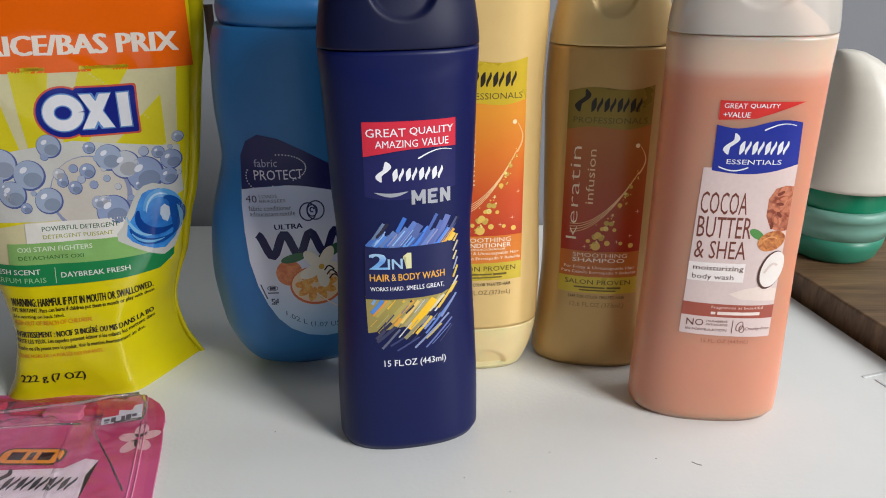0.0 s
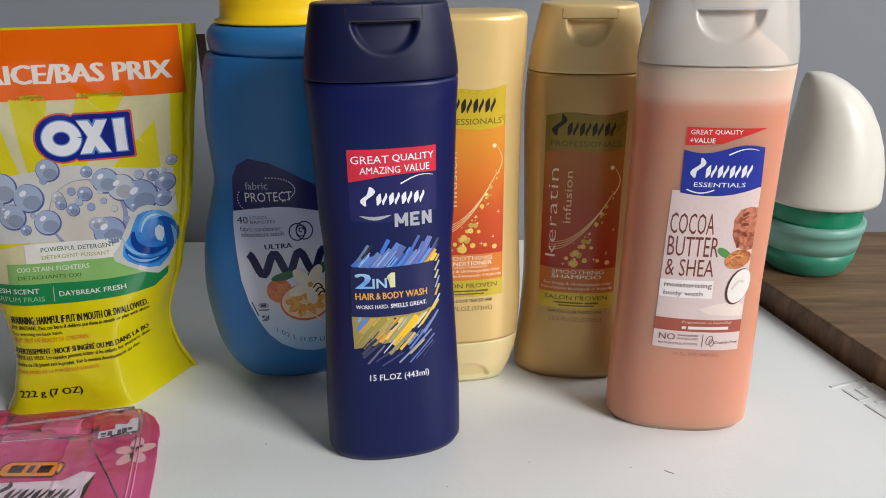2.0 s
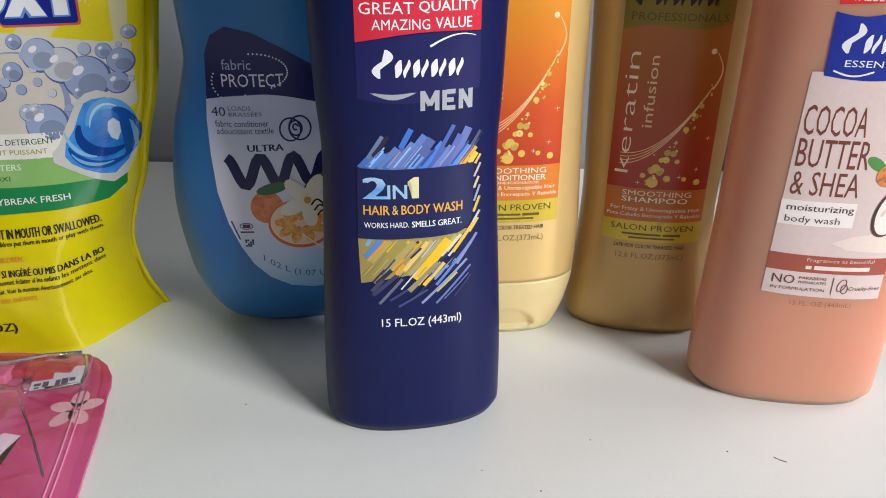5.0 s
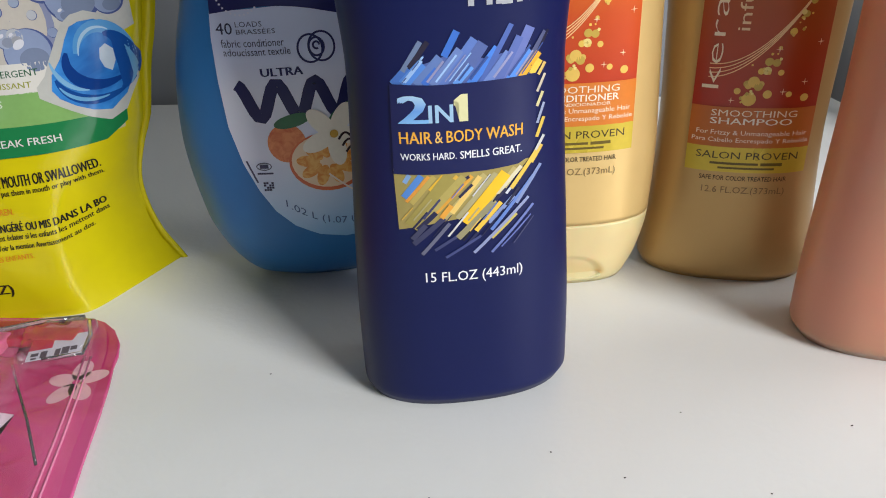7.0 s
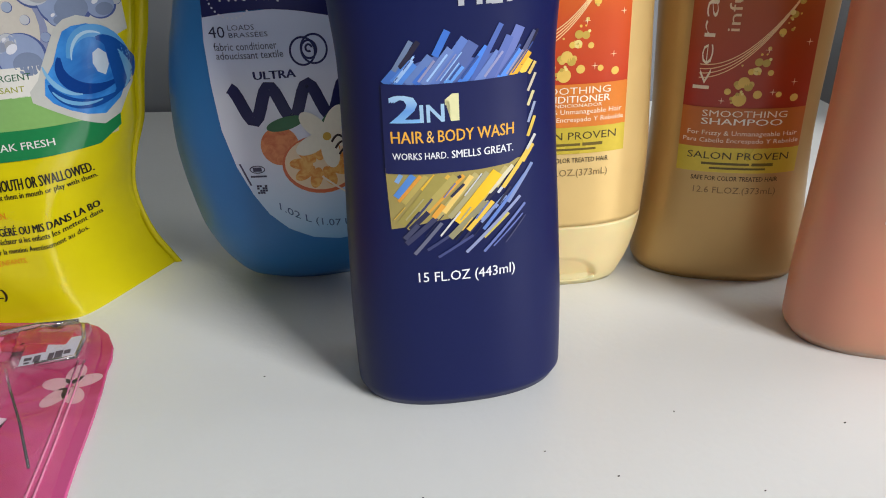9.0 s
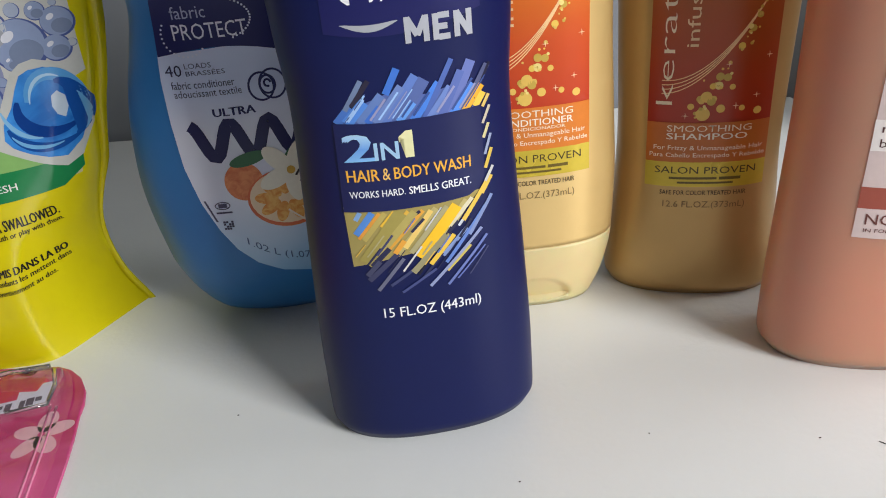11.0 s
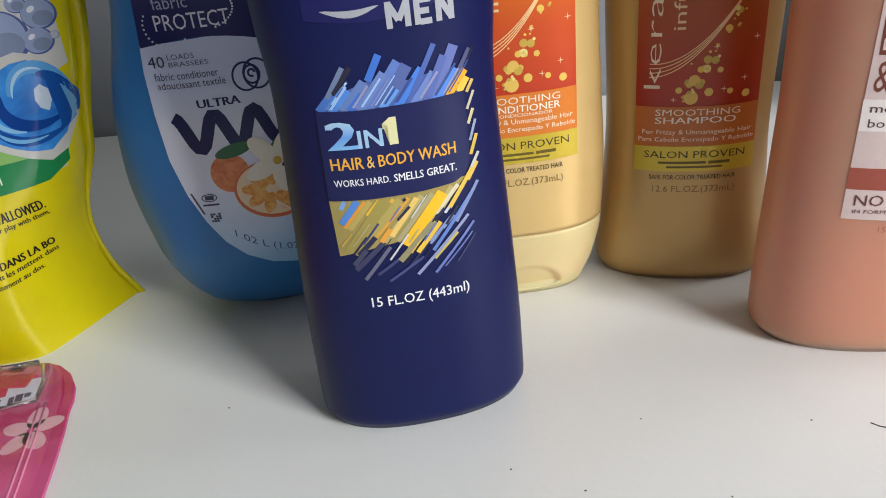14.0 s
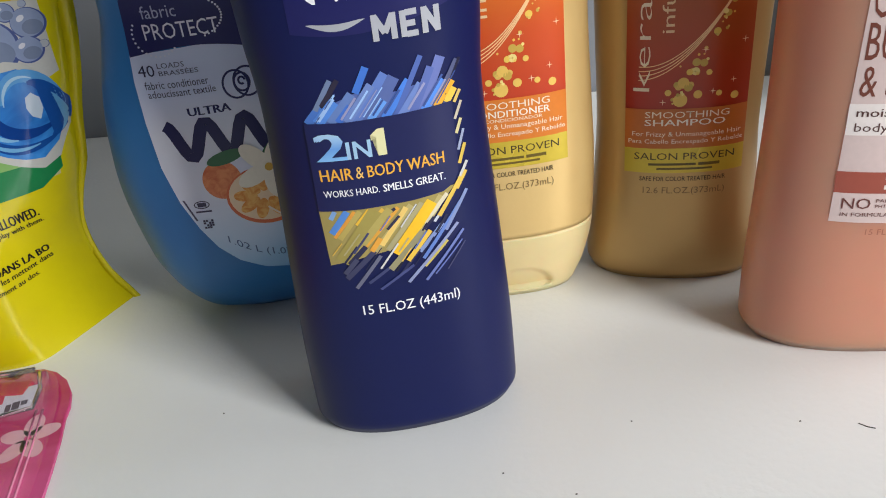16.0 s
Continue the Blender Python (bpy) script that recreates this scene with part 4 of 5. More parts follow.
    printed("lettering", words("ULTRA", -.0230, -.0108, .0789, .0813, .04), (28, 34, 88), b, s, 3)
    marks = [stroke([(-.0306 + .0400 * i / 40, .0716 + .0052 * math.cos(7 * math.pi * i / 40)) for i in range(41)], .0036)]
    marks += [stroke([(.0100 + .0150 * i / 24, .0700 + .0040 * math.cos(5 * math.pi * i / 24)) for i in range(25)], .0028)]
    printed("brand_mark", join(*marks), (20, 24, 80), b, s, 3, "dark blue brand mark as plain shapes")
    printed("orange_fruit", oval(-.0185, .0582, .0058, .0062), (222, 128, 72), b, s, 3, "picture of an orange", material=mottled("peel_print", (210, 108, 58), (230, 146, 88), 300))
    printed("orange_rind", oval(-.0068, .0508, .0120, .0098, -8), (214, 108, 60), b, s, 4)
    printed("orange_pith", oval(-.0068, .0512, .0112, .0089, -8), (238, 214, 176), b, s, 5)
    for k in range(9):
        w = radians(40 * k + 12)
        printed("orange_segment", oval(-.0068 + .0062 * math.cos(w), .0512 + .0048 * math.sin(w), .0036, .0019, 40 * k + 12), (228, 158, 62), b, s, 6, material=MATS.get("segment_print") or MATS.setdefault("segment_print", mottled("segment_print", (222, 140, 44), (238, 186, 96), 400)))
    printed("leaf", oval(-.0160, .0652, .0058, .0020, 12), (52, 108, 70), b, s, 4)
    printed("leaf", oval(.0010, .0668, .0070, .0024, 28), (48, 104, 66), b, s, 4)
    for k in range(5):
        w = radians(72 * k + 60)
        printed("petal", oval(-.0040 + .0052 * math.cos(w), .0600 + .0050 * math.sin(w), .0056, .0028, 72 * k + 60), (238, 234, 214), b, s, 7, "white blossom petal")
    printed("blossom_eye", oval(-.0040, .0600, .0013, .0013), (206, 166, 64), b, s, 8)
    for k in range(3):
        printed("vanilla_pod", stroke([(-.0028 + .0010 * k + .0045 * i / 8, .0580 - .0022 * k + .0020 * math.sin(i / 2.5)) for i in range(9)], .0007), (42, 30, 26), b, s, 8)
    printed("zest_curl", stroke([(-.0070 + .0140 * i / 10, .0470 - .0060 * math.sin(i / 6) - .0004 * i) for i in range(11)], .0006), (240, 226, 206), b, s, 8)
    printed("he_mark", join(ring_line(-.0265, .0510, .0022, .0012, .0003), rect(-.0278, -.0252, .0503, .0517), rect(-.0288, -.0240, .0483, .0489)), (60, 62, 90), b, s, 3)
    printed("side_print", poly((-.0318, .0530), (-.0312, .0530), (-.0288, .0455), (-.0294, .0455)), (70, 72, 100), b, s, 3)
    printed("code_mark", join(*[rect(-.0275 + .0008 * i, -.0268 + .0008 * i, .0425 + .0008 * j, .0432 + .0008 * j) for i in range(4) for j in range(4) if (i * 3 + j * 5) % 4 != 1]), (60, 62, 90), b, s, 3)
    txt = words("1.02 L (1.07 US QT/PTE)", -.0215, .0190, 0, .0034)
    for v in txt.verts:
        v.co.z += .0272 + .0085 * ((v.co.x + .0005) / .021) ** 2
    printed("lettering", txt, (70, 96, 140), b, s, 3)


men_bottle()
cocoa_bottle()
shampoo_bottle()
conditioner_bottle()
softener_bottle()


# ---- detergent pouch ----
def pouch():
    s = POUCH_SHAPE
    b = thing("detergent_pouch", -.178, .352, 0, 12, "yellow stand-up detergent pouch with an orange top band", "pouch", "laundry products")
    bm = bmesh.new()
    nx, nz = 140, 110
    def edge(z):
        return spline(s["rows"], z)[0]
    def sheet(sign, depth):
        g = []
        for j in range(nz + 1):
            z = .1775 * j / nz
            row = []
            for i in range(nx + 1):
                u = -math.cos(math.pi * i / nx)
                x = edge(z) * u
                y = -front(s, x, z) if sign < 0 else front(s, x, z) * depth
                if abs(u) > .9995:
                    y = 0.0
                row.append(bm.verts.new((x, y, z)))
            g.append(row)
        for j in range(nz):
            for i in range(nx):
                bm.faces.new((g[j][i], g[j][i + 1], g[j + 1][i + 1], g[j + 1][i]))
        return g
    sheet(-1, 1.0)
    sheet(1, 0.75)
    bmesh.ops.remove_doubles(bm, verts=bm.verts, dist=1e-6)
    part("bag", bm, YELLOW, b, "glossy yellow film bag")
    # sealed side seams and the flared lower corners
    for sgn in (-1, 1):
        seam = bmesh.new()
        rows = []
        for j in range(41):
            z = .1775 * j / 40
            x = edge(z)
            w = spline([(0, .0012), (.010, .0015), (.036, .0010), (.06, .0026), (.11, .0046), (.18, .0052)], z)[0]
            ripple = .0006 * math.sin(z * 260)
            rows.append([seam.verts.new((sgn * (x - .001), -.0006, z)), seam.verts.new((sgn * (x + w), -.0004 + ripple, z)), seam.verts.new((sgn * (x + w), .0002 + ripple, z)), seam.verts.new((sgn * (x - .001), .0004, z))])
        for r0, r1 in zip(rows, rows[1:]):
            for k in range(4):
                seam.faces.new((r0[k], r0[(k + 1) % 4], r1[(k + 1) % 4], r1[k]))
        part("side_seam", seam, YELLOW, b)
    part("back_seam", box(.0650, .0690, .004, .0046, .150, .172, .0002), FILM_BACK, b, "brown printed back edge")
    # printing
    printed("top_band", rect(-.0600, .0580, .1466, .1768), (250, 106, 10), b, s, 2, "orange top band")
    printed("white_field", poly((-.038, .058), (.038, .058), (.043, .080), (.047, .110), (.051, .1492), (-.051, .1492), (-.047, .110), (-.043, .080)), (220, 212, 166), b, s, 1)
    for w in (-62, -34, -8, 14, 34, 58, 84):
        a0, a1 = radians(90 + w), radians(90 + w + 15)
        cx, cz = -.010, .085
        def ray_end(a):
            t = min((.1490 - cz) / max(1e-3, math.sin(a)), (.054 if math.cos(a) > 0 else .036) / max(1e-3, abs(math.cos(a))))
            return cx + t * math.cos(a) * .98, cz + t * math.sin(a)
        printed("sun_ray", poly((cx, cz), ray_end(a0), ray_end(a1)), (226, 212, 40), b, s, 2, "yellow ray")
    printed("lettering", words("PRICE/BAS PRIX", -.0310, .0525, .1536, .1618, .06), (250, 236, 220), b, s, 3, "white lettering")
    def bar(cx, cz, hx, hz, t, way):
        return poly(*[(cx + way * x, cz + z) for x, z in ((-hx, hz), (-hx + t, hz), (hx, -hz), (hx - t, -hz))])
    def glyphs(w):
        return (ring_line(.0027, .1300, .0060, .0054, w), bar(.0163, .1300, .0052 + w * .3, .0050 + w * .5, w * 1.05, 1), bar(.0163, .1300, .0052 + w * .3, .0050 + w * .5, w * 1.05, -1), rect(.0276 - w * .5, .0276 + w * .5, .1250 - w * .5, .1350 + w * .5))
    for grow, rgb, lay in ((.0034, (214, 92, 74), 3), (.0026, (30, 40, 136), 4)):
        printed("letter_outline", oval(.0027, .1300, .0085 + grow, .0078 + grow), rgb, b, s, lay)
        printed("letter_outline", rect(.0080, .0300 + grow, .1226 - grow, .1374 + grow, .0012), rgb, b, s, lay)
    for k, bm2 in enumerate(glyphs(.0056)):
        printed("letter_edge", bm2, (104, 150, 214), b, s, 5 + .2 * k)
    for k, bm2 in enumerate(glyphs(.0045)):
        printed("lettering", bm2, (240, 242, 246), b, s, 6 + .2 * k, "bold white letter")
    # soap bubbles
    printed("foam", poly((-.0440, .0990), (-.0360, .1120), (-.0180, .1150), (.0050, .1180), (.0260, .1150), (.0480, .1120), (.0470, .0900), (.0300, .0840), (-.0440, .0840)), (214, 213, 206), b, s, 3, "pale foam behind the bubbles")
    rnd = random.Random(11)
    spots = [(.0092, .0941, .0172), (.0185, .1097, .0058), (.0327, .1010, .0078), (-.0052, .1161, .0052), (.0440, .1060, .0046), (.0177, .0862, .0072), (.0250, .1060, .0062), (.0030, .0975, .0030), (.0090, .1045, .0034), (.0110, .1145, .0026), (.0390, .1100, .0028), (.0420, .0985, .0040), (-.0150, .1040, .0066), (-.0085, .0925, .0058), (-.0260, .1090, .0070), (-.0230, .0960, .0060), (-.0360, .1000, .0080), (.0060, .1010, .0018), (.0330, .1110, .0022), (.0120, .0905, .0030)]
    spots += [(rnd.uniform(-.045, .048), rnd.uniform(.088, .116), rnd.uniform(.0011, .0028)) for _ in range(34)]
    for k, (x, z, r) in enumerate(spots):
        hue = rnd.choice(((178, 190, 212), (154, 170, 204), (200, 205, 212), (166, 182, 206))) if k else (214, 208, 196)
        printed("bubble_rim", oval(x, z, r, r), (86, 102, 158) if k else (150, 158, 190), b, s, 4 + k % 2 if k else 3.3)
        printed("bubble", oval(x - r * .04, z + r * .05, r * .92, r * .92), hue, b, s, 6 + k % 2 if k else 3.6)
        if r > .0024 and k:
            printed("bubble_shade", oval(x + r * .18, z - r * .28, r * .58, r * .48), tuple(int(v * .86) for v in hue), b, s, 8)
            printed("bubble_shine", oval(x - r * .32, z + r * .38, r * .26, r * .17, 35), (236, 238, 246), b, s, 9)
    # white and green bands
    printed("white_strip", rect(-.0200, .0225, .0748, .0835), (238, 236, 226), b, s, 8)
    printed("lettering", words("POWERFUL DETERGENT", -.0130, .0190, .0797, .0817, .012), (60, 110, 80), b, s, 9)
    printed("lettering", words("DÉTERGENT PUISSANT", -.0130, .0165, .0764, .0786, .012), (168, 172, 60), b, s, 9)
    printed("light_green_band", poly((-.0290, .0655), (-.0285, .0748), (.0230, .0750), (.0330, .0700), (.0390, .0640)), (142, 190, 110), b, s, 8, "light green band")
    printed("lettering", words("OXI STAIN FIGHTERS", -.0245, .0070, .0711, .0732, .012), (226, 238, 214), b, s, 9)
    printed("lettering", words("DÉTACHANTS OXI", -.0245, .0030, .0676, .0697, .012), (70, 116, 62), b, s, 9)
    printed("green_band", poly((-.0400, .0560), (-.0400, .0656), (.0400, .0650), (.0392, .0600), (.0330, .0560)), (36, 136, 78), b, s, 9, "dark green band")
    printed("lettering", words("FRESH SCENT", -.0390, -.0160, .0612, .0634, .012), (236, 240, 232), b, s, 10)
    printed("lettering", words("PARFUM FRAIS", -.0390, -.0140, .0575, .0597), (150, 206, 150), b, s, 10)
    printed("divider", rect(-.0100, -.0097, .0570, .0638), (190, 220, 190), b, s, 10)
    printed("lettering", words("DAYBREAK FRESH", -.0075, .0215, .0592, .0615, .01), (236, 240, 232), b, s, 10)
    black = (44, 42, 30)
    printed("lettering", words("WARNING: HARMFUL IF PUT IN MOUTH OR SWALLOWED.", -.0310, .0288, .0470, .0506, .05), black, b, s, 4)
    printed("lettering", words("EYE IRRITANT. Pacs can burst if children put them in mouth or play with them.", -.0310, .0290, .0438, .0462, .03), black, b, s, 4)
    printed("lettering", words("See warning on back label.", -.0310, -.0085, .0412, .0432, .012), black, b, s, 4)
    printed("lettering", words("KEEP OUT OF REACH OF CHILDREN.", -.0310, .0030, .0384, .0405, .015), (236, 146, 30), b, s, 4, "orange lettering")
    printed("lettering", words("AVERTISSEMENT : NOCIF SI INGÉRÉ OU MIS DANS LA BO", -.0315, .0266, .0328, .0362, .05), black, b, s, 4)
    printed("lettering", words("IRRITE LES YEUX. Les capsules peuvent éclater si les enfants les mettent dans", -.0315, .0266, .0294, .0320, .03), black, b, s, 4)
    printed("lettering", words("bouche ou s'ils jouent avec le produit. Voir la mention Avertissement au dos.", -.0315, .0225, .0262, .0287, .03), black, b, s, 4)
    printed("lettering", words("TENIR HORS DE LA PORTÉE DES ENFANTS.", -.0315, .0055, .0232, .0254, .015), (236, 146, 30), b, s, 4)
    printed("lettering", words("222 g (7 OZ)", -.0320, -.0040, .0100, .0148, .035), black, b, s, 3)
    # the liquid capsule: a folded film edge, a rounded blue body, curling bands and a bright drop
    film_edge = [(.0350, .0968), (.0400, .0950), (.0445, .0890), (.0456, .0800), (.0440, .0720), (.0400, .0640), (.0357, .0622), (.0300, .0652), (.0240, .0690), (.0180, .0728), (.0178, .0760), (.0206, .0790), (.0224, .0830), (.0250, .0880), (.0280, .0935), (.0312, .0960)]
    printed("capsule_film", poly(*film_edge), (206, 208, 200), b, s, 10, "clear film edge of a capsule")
    printed("capsule", poly((.0330, .0938), (.0373, .0940), (.0415, .0915), (.0445, .0860), (.0450, .0810), (.0436, .0745), (.0410, .0690), (.0366, .0655), (.0320, .0668), (.0277, .0690), (.0236, .0718), (.0218, .0745), (.0226, .0790), (.0258, .0835), (.0282, .0890), (.0302, .0925)), (44, 116, 190), b, s, 11, "picture of a blue liquid capsule", material=mottled("capsule_print", (32, 96, 168), (58, 132, 202), 60, 0.2))

    def band(points, fat, rgb, lay):
        n = len(points) - 1
        left, right = [], []
        for i, (x, z) in enumerate(points):
            p, q = points[max(0, i - 1)], points[min(n, i + 1)]
            d = math.hypot(q[0] - p[0], q[1] - p[1])
            h = fat / 2 * (math.sin(math.pi * (.06 + .88 * i / n))) ** .8
            left.append((x - (q[1] - p[1]) / d * h, z + (q[0] - p[0]) / d * h))
            right.append((x + (q[1] - p[1]) / d * h, z - (q[0] - p[0]) / d * h))
        printed("capsule_swirl", poly(*left, *right[::-1]), rgb, b, s, lay)

    def curl(cx, cz, a, c, st, en, fat, rgb, lay):
        band([(cx + a * math.cos(radians(st + (en - st) * i / 18)), cz + c * math.sin(radians(st + (en - st) * i / 18))) for i in range(19)], fat, rgb, lay)

    curl(.0372, .0818, .0072, .0100, -30, 165, .0040, (96, 168, 228), 12)
    curl(.0366, .0822, .0095, .0082, 160, 300, .0036, (20, 66, 146), 12)
    curl(.0350, .0802, .0120, .0105, 195, 300, .0030, (26, 80, 160), 12.4)
    curl(.0392, .0800, .0048, .0092, -75, 95, .0042, (28, 84, 166), 12.4)
    curl(.0335, .0850, .0110, .0120, 190, 262, .0014, (138, 196, 236), 13)
    curl(.0340, .0790, .0110, .0090, 205, 285, .0012, (120, 186, 232), 13)
    curl(.0372, .0830, .0062, .0085, 60, 175, .0010, (176, 216, 242), 13)
    curl(.0405, .0790, .0040, .0085, -60, 40, .0010, (110, 180, 230), 13)
    printed("capsule_shine", poly((.0370, .0850), (.0388, .0862), (.0405, .0842), (.0404, .0805), (.0390, .0775), (.0372, .0790), (.0364, .0818)), (202, 218, 232), b, s, 13.5)


pouch()


# ---- razor blister pack ----
def razor_pack():
    b = thing("razor_blister_pack", 0, 0, 0, 0, "pink razor pack with a clear blister lying on the lid", "razor pack")
    pts = [(-.1500, .3170), (-.1450, .3150), (-.1395, .3105), (-.1350, .3040), (-.1325, .2975), (-.1315, .2920), (-.1285, .2820), (-.1255, .2700), (-.1215, .2520), (-.1180, .2380), (-.1120, .2080), (-.1110, .1800), (-.1160, .1500), (-.2500, .1500), (-.2560, .2080), (-.2450, .2700), (-.2440, .2920), (-.2410, .3060), (-.2330, .3150), (-.2250, .3170)]
    part("card", prism(pts, .0004, .0016, .0003, 1), CARD, b, "magenta printed card", False)
    # the blister: a raised block over the heads, arms running down, a flat skin between
    bm = bmesh.new()
    nx, ny = 130, 140
    def step(v, w):
        return 1 / (1 + math.exp(-max(-40, min(40, v / w))))
    def height(x, y):
        skin = .0008 * step(x + .2430, .0008) * step(-.1365 + .12 * (.30 - y) - x, .0008) * step(.3150 - y, .0006)
        wave = .0007 * math.sin(x * 420 + 3 * math.sin(y * 240)) * math.sin(y * 420)
        return .0018 + skin + wave * step(-.1395 - x, .001) * step(.3090 - y, .001)
    grid = []
    for j in range(ny + 1):
        y = .165 + (.3155 - .165) * j / ny
        grid.append([])
        for i in range(nx + 1):
            edge = spline([(.165, -.1150), (.238, -.1215), (.252, -.1250), (.270, -.1290), (.282, -.1320), (.292, -.1348), (.2975, -.1362), (.304, -.1388), (.3105, -.1425), (.3160, -.1480)], y)[0]
            x = -.2450 + (edge + .2450) * i / nx
            grid[-1].append(bm.verts.new((x, y, height(x, y))))
    for j in range(ny):
        for i in range(nx):
            bm.faces.new((grid[j][i], grid[j][i + 1], grid[j + 1][i + 1], grid[j + 1][i]))
    bl = part("blister", bm, CLEAR, b, "clear crinkled plastic blister")
    bl.visible_shadow = False
    def bubble(x0, x1, y0, y1, z1, turn, bevel, taper=1.0):
        d = box(-(x1 - x0) / 2, (x1 - x0) / 2, -(y1 - y0) / 2, (y1 - y0) / 2, .0019, z1, 0)
        bmesh.ops.delete(d, geom=[f for f in d.faces if f.calc_center_median().z < .002], context="FACES")
        rim = [e for e in d.edges if not e.is_boundary]
        bmesh.ops.bevel(d, geom=rim, offset=bevel, segments=5, affect="EDGES", profile=0.5)
        bmesh.ops.subdivide_edges(d, edges=[e for e in d.edges if e.calc_length() > .006], cuts=6, use_grid_fill=True)
        c2, q2 = math.cos(radians(turn)), math.sin(radians(turn))
        for v in d.verts:
            f = (v.co.y + (y1 - y0) / 2) / (y1 - y0)
            x = v.co.x * (taper + (1 - taper) * f)
            y = v.co.y
            v.co = ((x0 + x1) / 2 + x * c2 - y * q2, (y0 + y1) / 2 + x * q2 + y * c2, v.co.z + .0009 * math.sin(x * 800 + y * 700 + 2 * math.sin(y * 500)))
        ob = part("blister_bubble", d, CLEAR, b, "clear raised plastic bubble")
        ob.visible_shadow = False
    bubble(-.1630, -.1410, .2905, .3085, .0082, 18, .0030)
    bubble(-.2380, -.1640, .2900, .3060, .0062, 3, .0026)
    bubble(-.1640, -.1500, .2200, .2920, .0065, 12, .0025, .7)
    bubble(-.1980, -.1720, .2150, .2930, .0070, 6, .0028, .6)
    def on_card(name, bm2, rgb, lay=1, label="", z=.0016):
        for v in bm2.verts:
            v.co = (v.co.x, v.co.z, z + .00012 * lay)
        for f in bm2.faces:
            f.normal_update()
            if f.normal.z < 0:
                f.normal_flip()
        me = bpy.data.meshes.new(name)
        for v in bm2.verts:
            v.co *= U
        bm2.to_mesh(me)
        bm2.free()
        me.materials.append(ink(rgb))
        ob = new(name, me)
        ob.parent = b
        return tagged(ob, label)
    for k in range(5):
        w = 72 * k + 28
        on_card("flower_petal", oval(-.1390 + .0042 * math.cos(radians(w)), .2835 + .0058 * math.sin(radians(w)), .0048, .0029, w), (222, 176, 184), 1, "pale pink flower petal")
    on_card("flower_eye", oval(-.1390, .2835, .0011, .0011), (200, 70, 130), 2)
    on_card("white_panel", poly((-.2300, .2000), (-.1500, .2000), (-.1480, .2440), (-.1515, .2600), (-.1500, .2690), (-.1560, .2700), (-.1620, .2640), (-.2300, .2600)), (232, 214, 224), 1, "pale panel")
    on_card("brand_badge", rect(-.1925, -.1650, .2655, .2765, .004), (60, 36, 24), 3)
    on_card("brand_badge", rect(-.1915, -.1660, .2665, .2757, .0036), (240, 150, 30), 4, "orange brand badge without letters")
    on_card("badge_mark", join(rect(-.1880, -.1820, .2685, .2735), rect(-.1800, -.1775, .2685, .2735), rect(-.1755, -.1700, .2685, .2735)), (40, 26, 20), 5)
    on_card("product_mark", script_marks(-.1900, -.1540, .2500, .2630, 6), (30, 26, 30), 3, "dark brand mark as plain blocks")
    # the silver label on the raised bubble, with dark and red marks
    fx, fy = Vector((.0150, .0052)), Vector((.0034, -.0112))
    def on_foil(name, u0, u1, v0, v1, rgb, lay, label=""):
        o = Vector((-.1592, .2992))
        on_card(name, poly(*[tuple(o + fx * u + fy * v) for u, v in ((u0, v0), (u1, v0), (u1, v1), (u0, v1))]), rgb, lay, label, .0052)
    on_foil("foil_label", -.05, 1.0, 0, .98, (208, 208, 218), 1, "silver price label")
    on_foil("label_bar", -.05, .38, 0, .52, (196, 30, 70), 2, "red mark")
    for k, (u0, u1, v0, v1) in enumerate(((.46, .56, .62, .92), (.58, .72, .58, .90), (.74, .86, .60, .78), (.02, .16, .66, .80), (.20, .32, .62, .92), (.04, .14, .86, .94))):
        on_foil("label_bar", u0, u1, v0, v1, (62, 58, 66), 2)
    # thin ribs added as the clear shell's highlights, and raised lines along the card's edge
    rib = film("clear_rib", (252, 244, 250), 0.90, 0.06, 1.5)
    for pts, r in (([(-.1600, .2870, .0050), (-.1537, .2784, .0046), (-.1434, .2650, .0036), (-.1322, .2491, .0030)], .0004),
                   ([(-.2070, .2960, .0062), (-.1916, .2990, .0064), (-.1722, .3030, .0066), (-.1600, .3065, .0076), (-.1478, .3098, .0070)], .0009),
                   ([(-.2050, .2850, .0056), (-.1780, .2880, .0058), (-.1655, .2885, .0058)], .0005),
                   ([(-.1447, .3070, .0078), (-.1405, .2990, .0078), (-.1390, .2905, .0074), (-.1500, .2870, .0072)], .0007)):
        ob = part("shell_rib", tube(pts, r), rib, b, "clear rib added for the lines and highlights of the shell")
        ob.visible_shadow = False
    groove = mat("pale_edge_line", (226, 140, 176), 0.25)
    for off in (.0075, .0095):
        line = [(-.1330, .2960), (-.1285, .2800), (-.1235, .2600), (-.1180, .2360), (-.1140, .2120), (-.1130, .1850)]
        part("edge_line", tube([(x - off, y, .0017) for x, y in line], .00035, 6), groove, b, "pale raised line")
    part("razor_blade_head", box(-.1860, -.1690, .2950, .3030, .0022, .0062, .001), mat("rose_grip", (196, 96, 132), 0.3), b, "rose pink razor head")
    on_card("red_strip", poly((-.2300, .3140), (-.1640, .3150), (-.1700, .3075), (-.2300, .3060)), (170, 26, 40), 1)
    # razor heads under the blister
    for x in (-.1600, -.1900, -.2200):
        part("razor_head", box(x - .013, x + .013, .2990, .3065, .0022, .0056, .001), mat("razor_head", (176, 40, 70), 0.25), b, "dark pink razor head")


razor_pack()


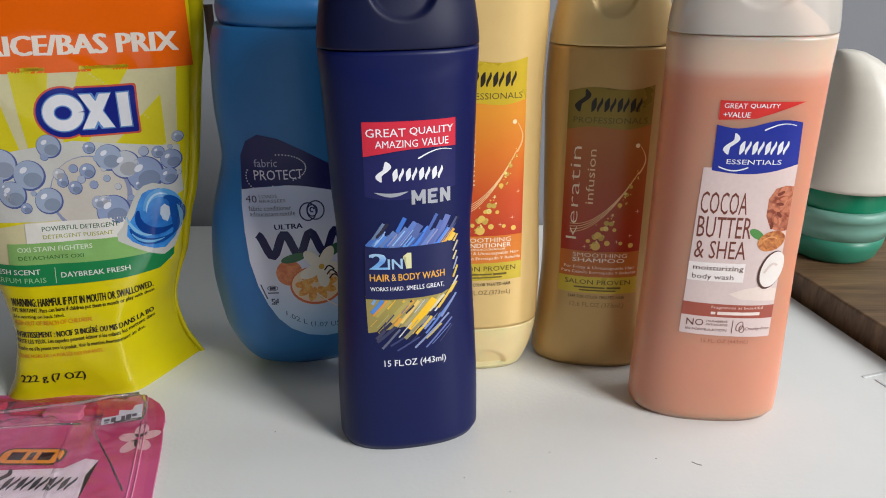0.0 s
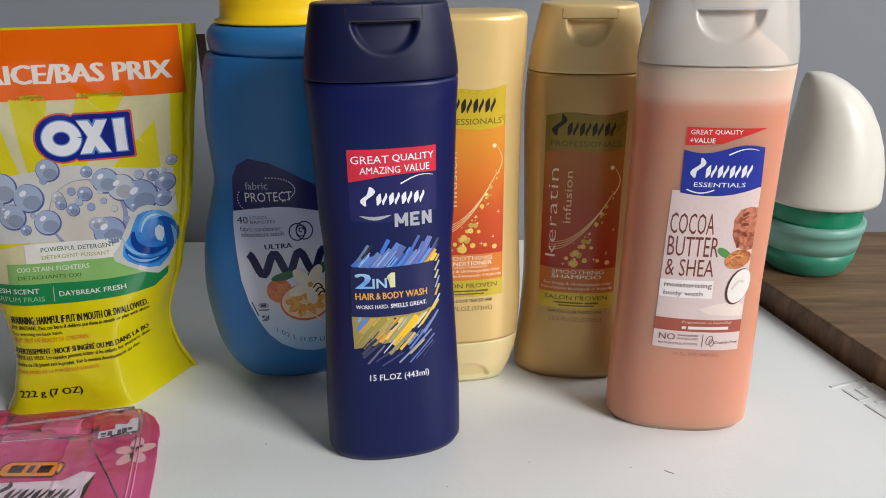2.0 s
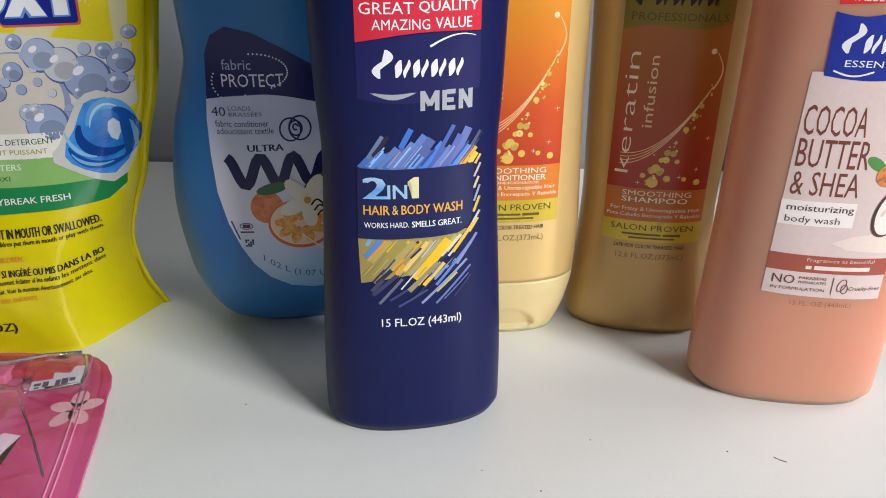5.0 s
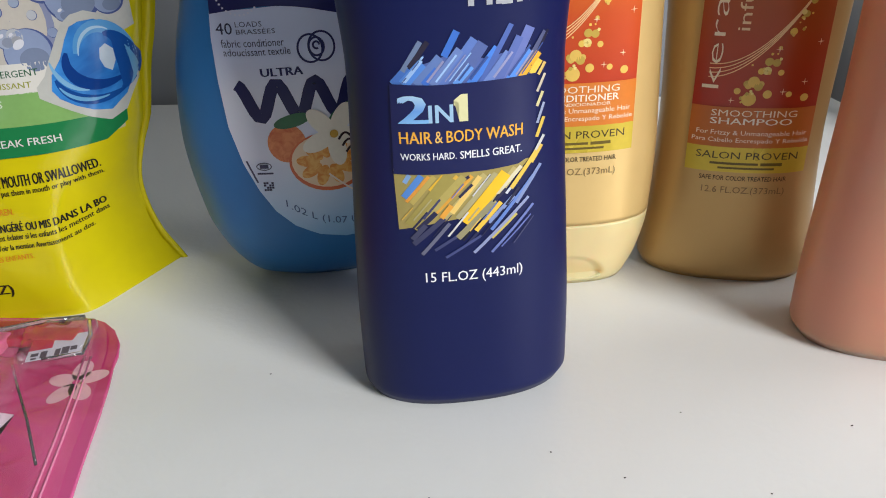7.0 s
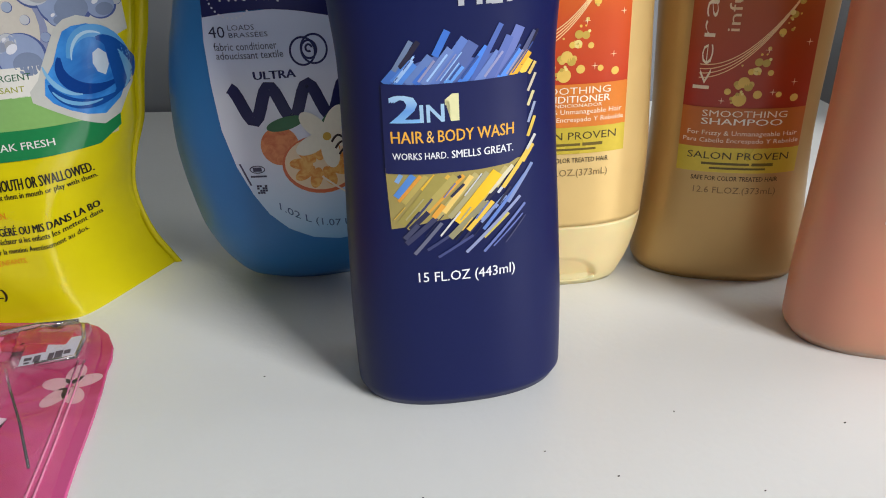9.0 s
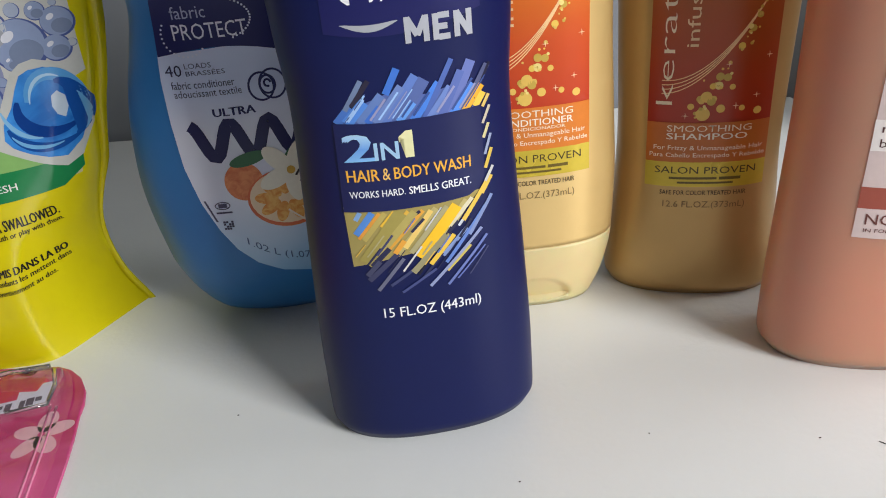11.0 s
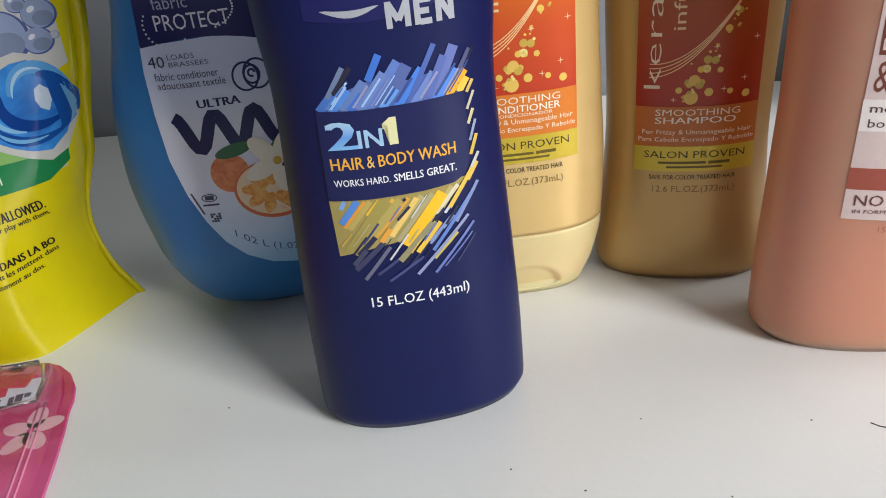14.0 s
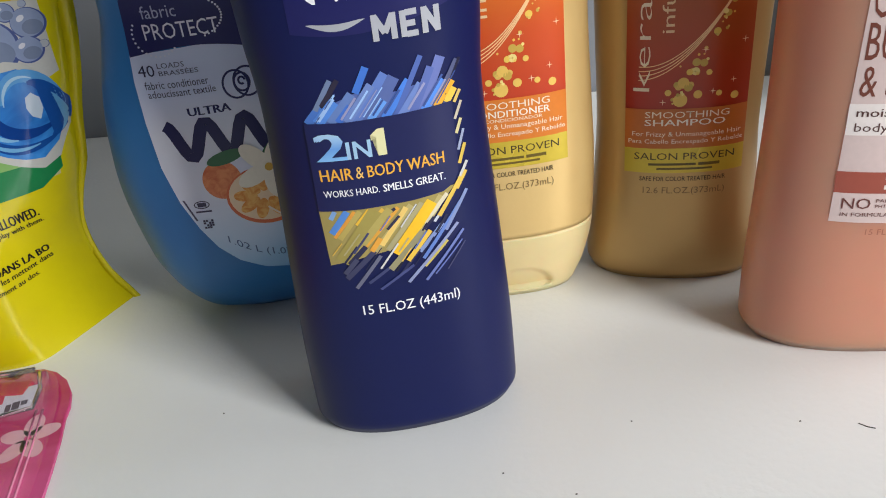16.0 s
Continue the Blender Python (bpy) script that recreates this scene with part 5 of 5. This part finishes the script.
# ---- air freshener ----
def freshener():
    b = thing("air_freshener", .2330, .4600, .0140, 0, "green cone air freshener with an ivory twist-up cover", "air freshener")
    turned = lambda rows: lathe([(r * .955, z * .993, c * .955) for r, z, c in rows])
    part("cup", turned([(.0200, 0, 0), (.0235, .0006, 0), (.0262, .003, 0), (.0288, .010, 0), (.0300, .0165, 0)]), GREEN_CUP, b, "milky green base cup")
    part("cup_rim", turned([(.0300, .0166, 0), (.0310, .0230, 0), (.0314, .0285, 0), (.0323, .0289, 0), (.0324, .0342, 0), (.0306, .0346, 0)]), GREEN_RIM, b, "frosted pale green rim")
    part("gel", turned([(.0285, .0330, 0), (.0296, .036, 0), (.0294, .050, 0), (.0270, .0600, 0)]), GREEN, b, "deep green gel core")
    rows = [(.0330, .0476, .0008), (.0364, .0478, .0010), (.0366, .0500, .0014), (.0352, .057, .0026), (.0326, .068, .0042), (.0290, .081, .0048), (.0256, .093, .0034), (.0216, .1045, .0008), (.0172, .1135, -.0034), (.0126, .1192, -.0074), (.0080, .1232, -.0110), (.0050, .1242, -.0128)]
    bm = turned(rows)
    part("cover", bm, IVORY, b, "ivory plastic cover")


freshener()


# ---- specks on the lid ----
def speck(x, y, pts):
    bm = stroke([(x + a, y + c) for a, c in pts], .00032)
    for v in bm.verts:
        v.co = (v.co.x, v.co.z, .00012)
    ext = bmesh.ops.extrude_face_region(bm, geom=bm.faces[:])
    for v in ext["geom"]:
        if isinstance(v, bmesh.types.BMVert):
            v.co.z = 0.00002
    solid("speck", bm, DARK, "tiny dark crumb lying on the white lid", "speck")


speck(.0952, .2690, [(-.0016, .0012), (0, -.0002), (.0018, -.0010)])
speck(.0795, .2722, [(-.0002, 0), (.0003, .0002)])
speck(.0361, .2763, [(-.0002, 0), (.0002, 0)])
speck(.0002, .2603, [(-.0002, 0), (.0002, .0001)])
speck(-.0820, .2905, [(-.0002, 0), (.0003, .0001)])
speck(.0520, .2480, [(-.0002, .0001), (.0002, 0)])
speck(.0180, .2520, [(-.0003, 0), (.0002, .0002)])
speck(-.0300, .2440, [(-.0002, 0), (.0002, 0)])
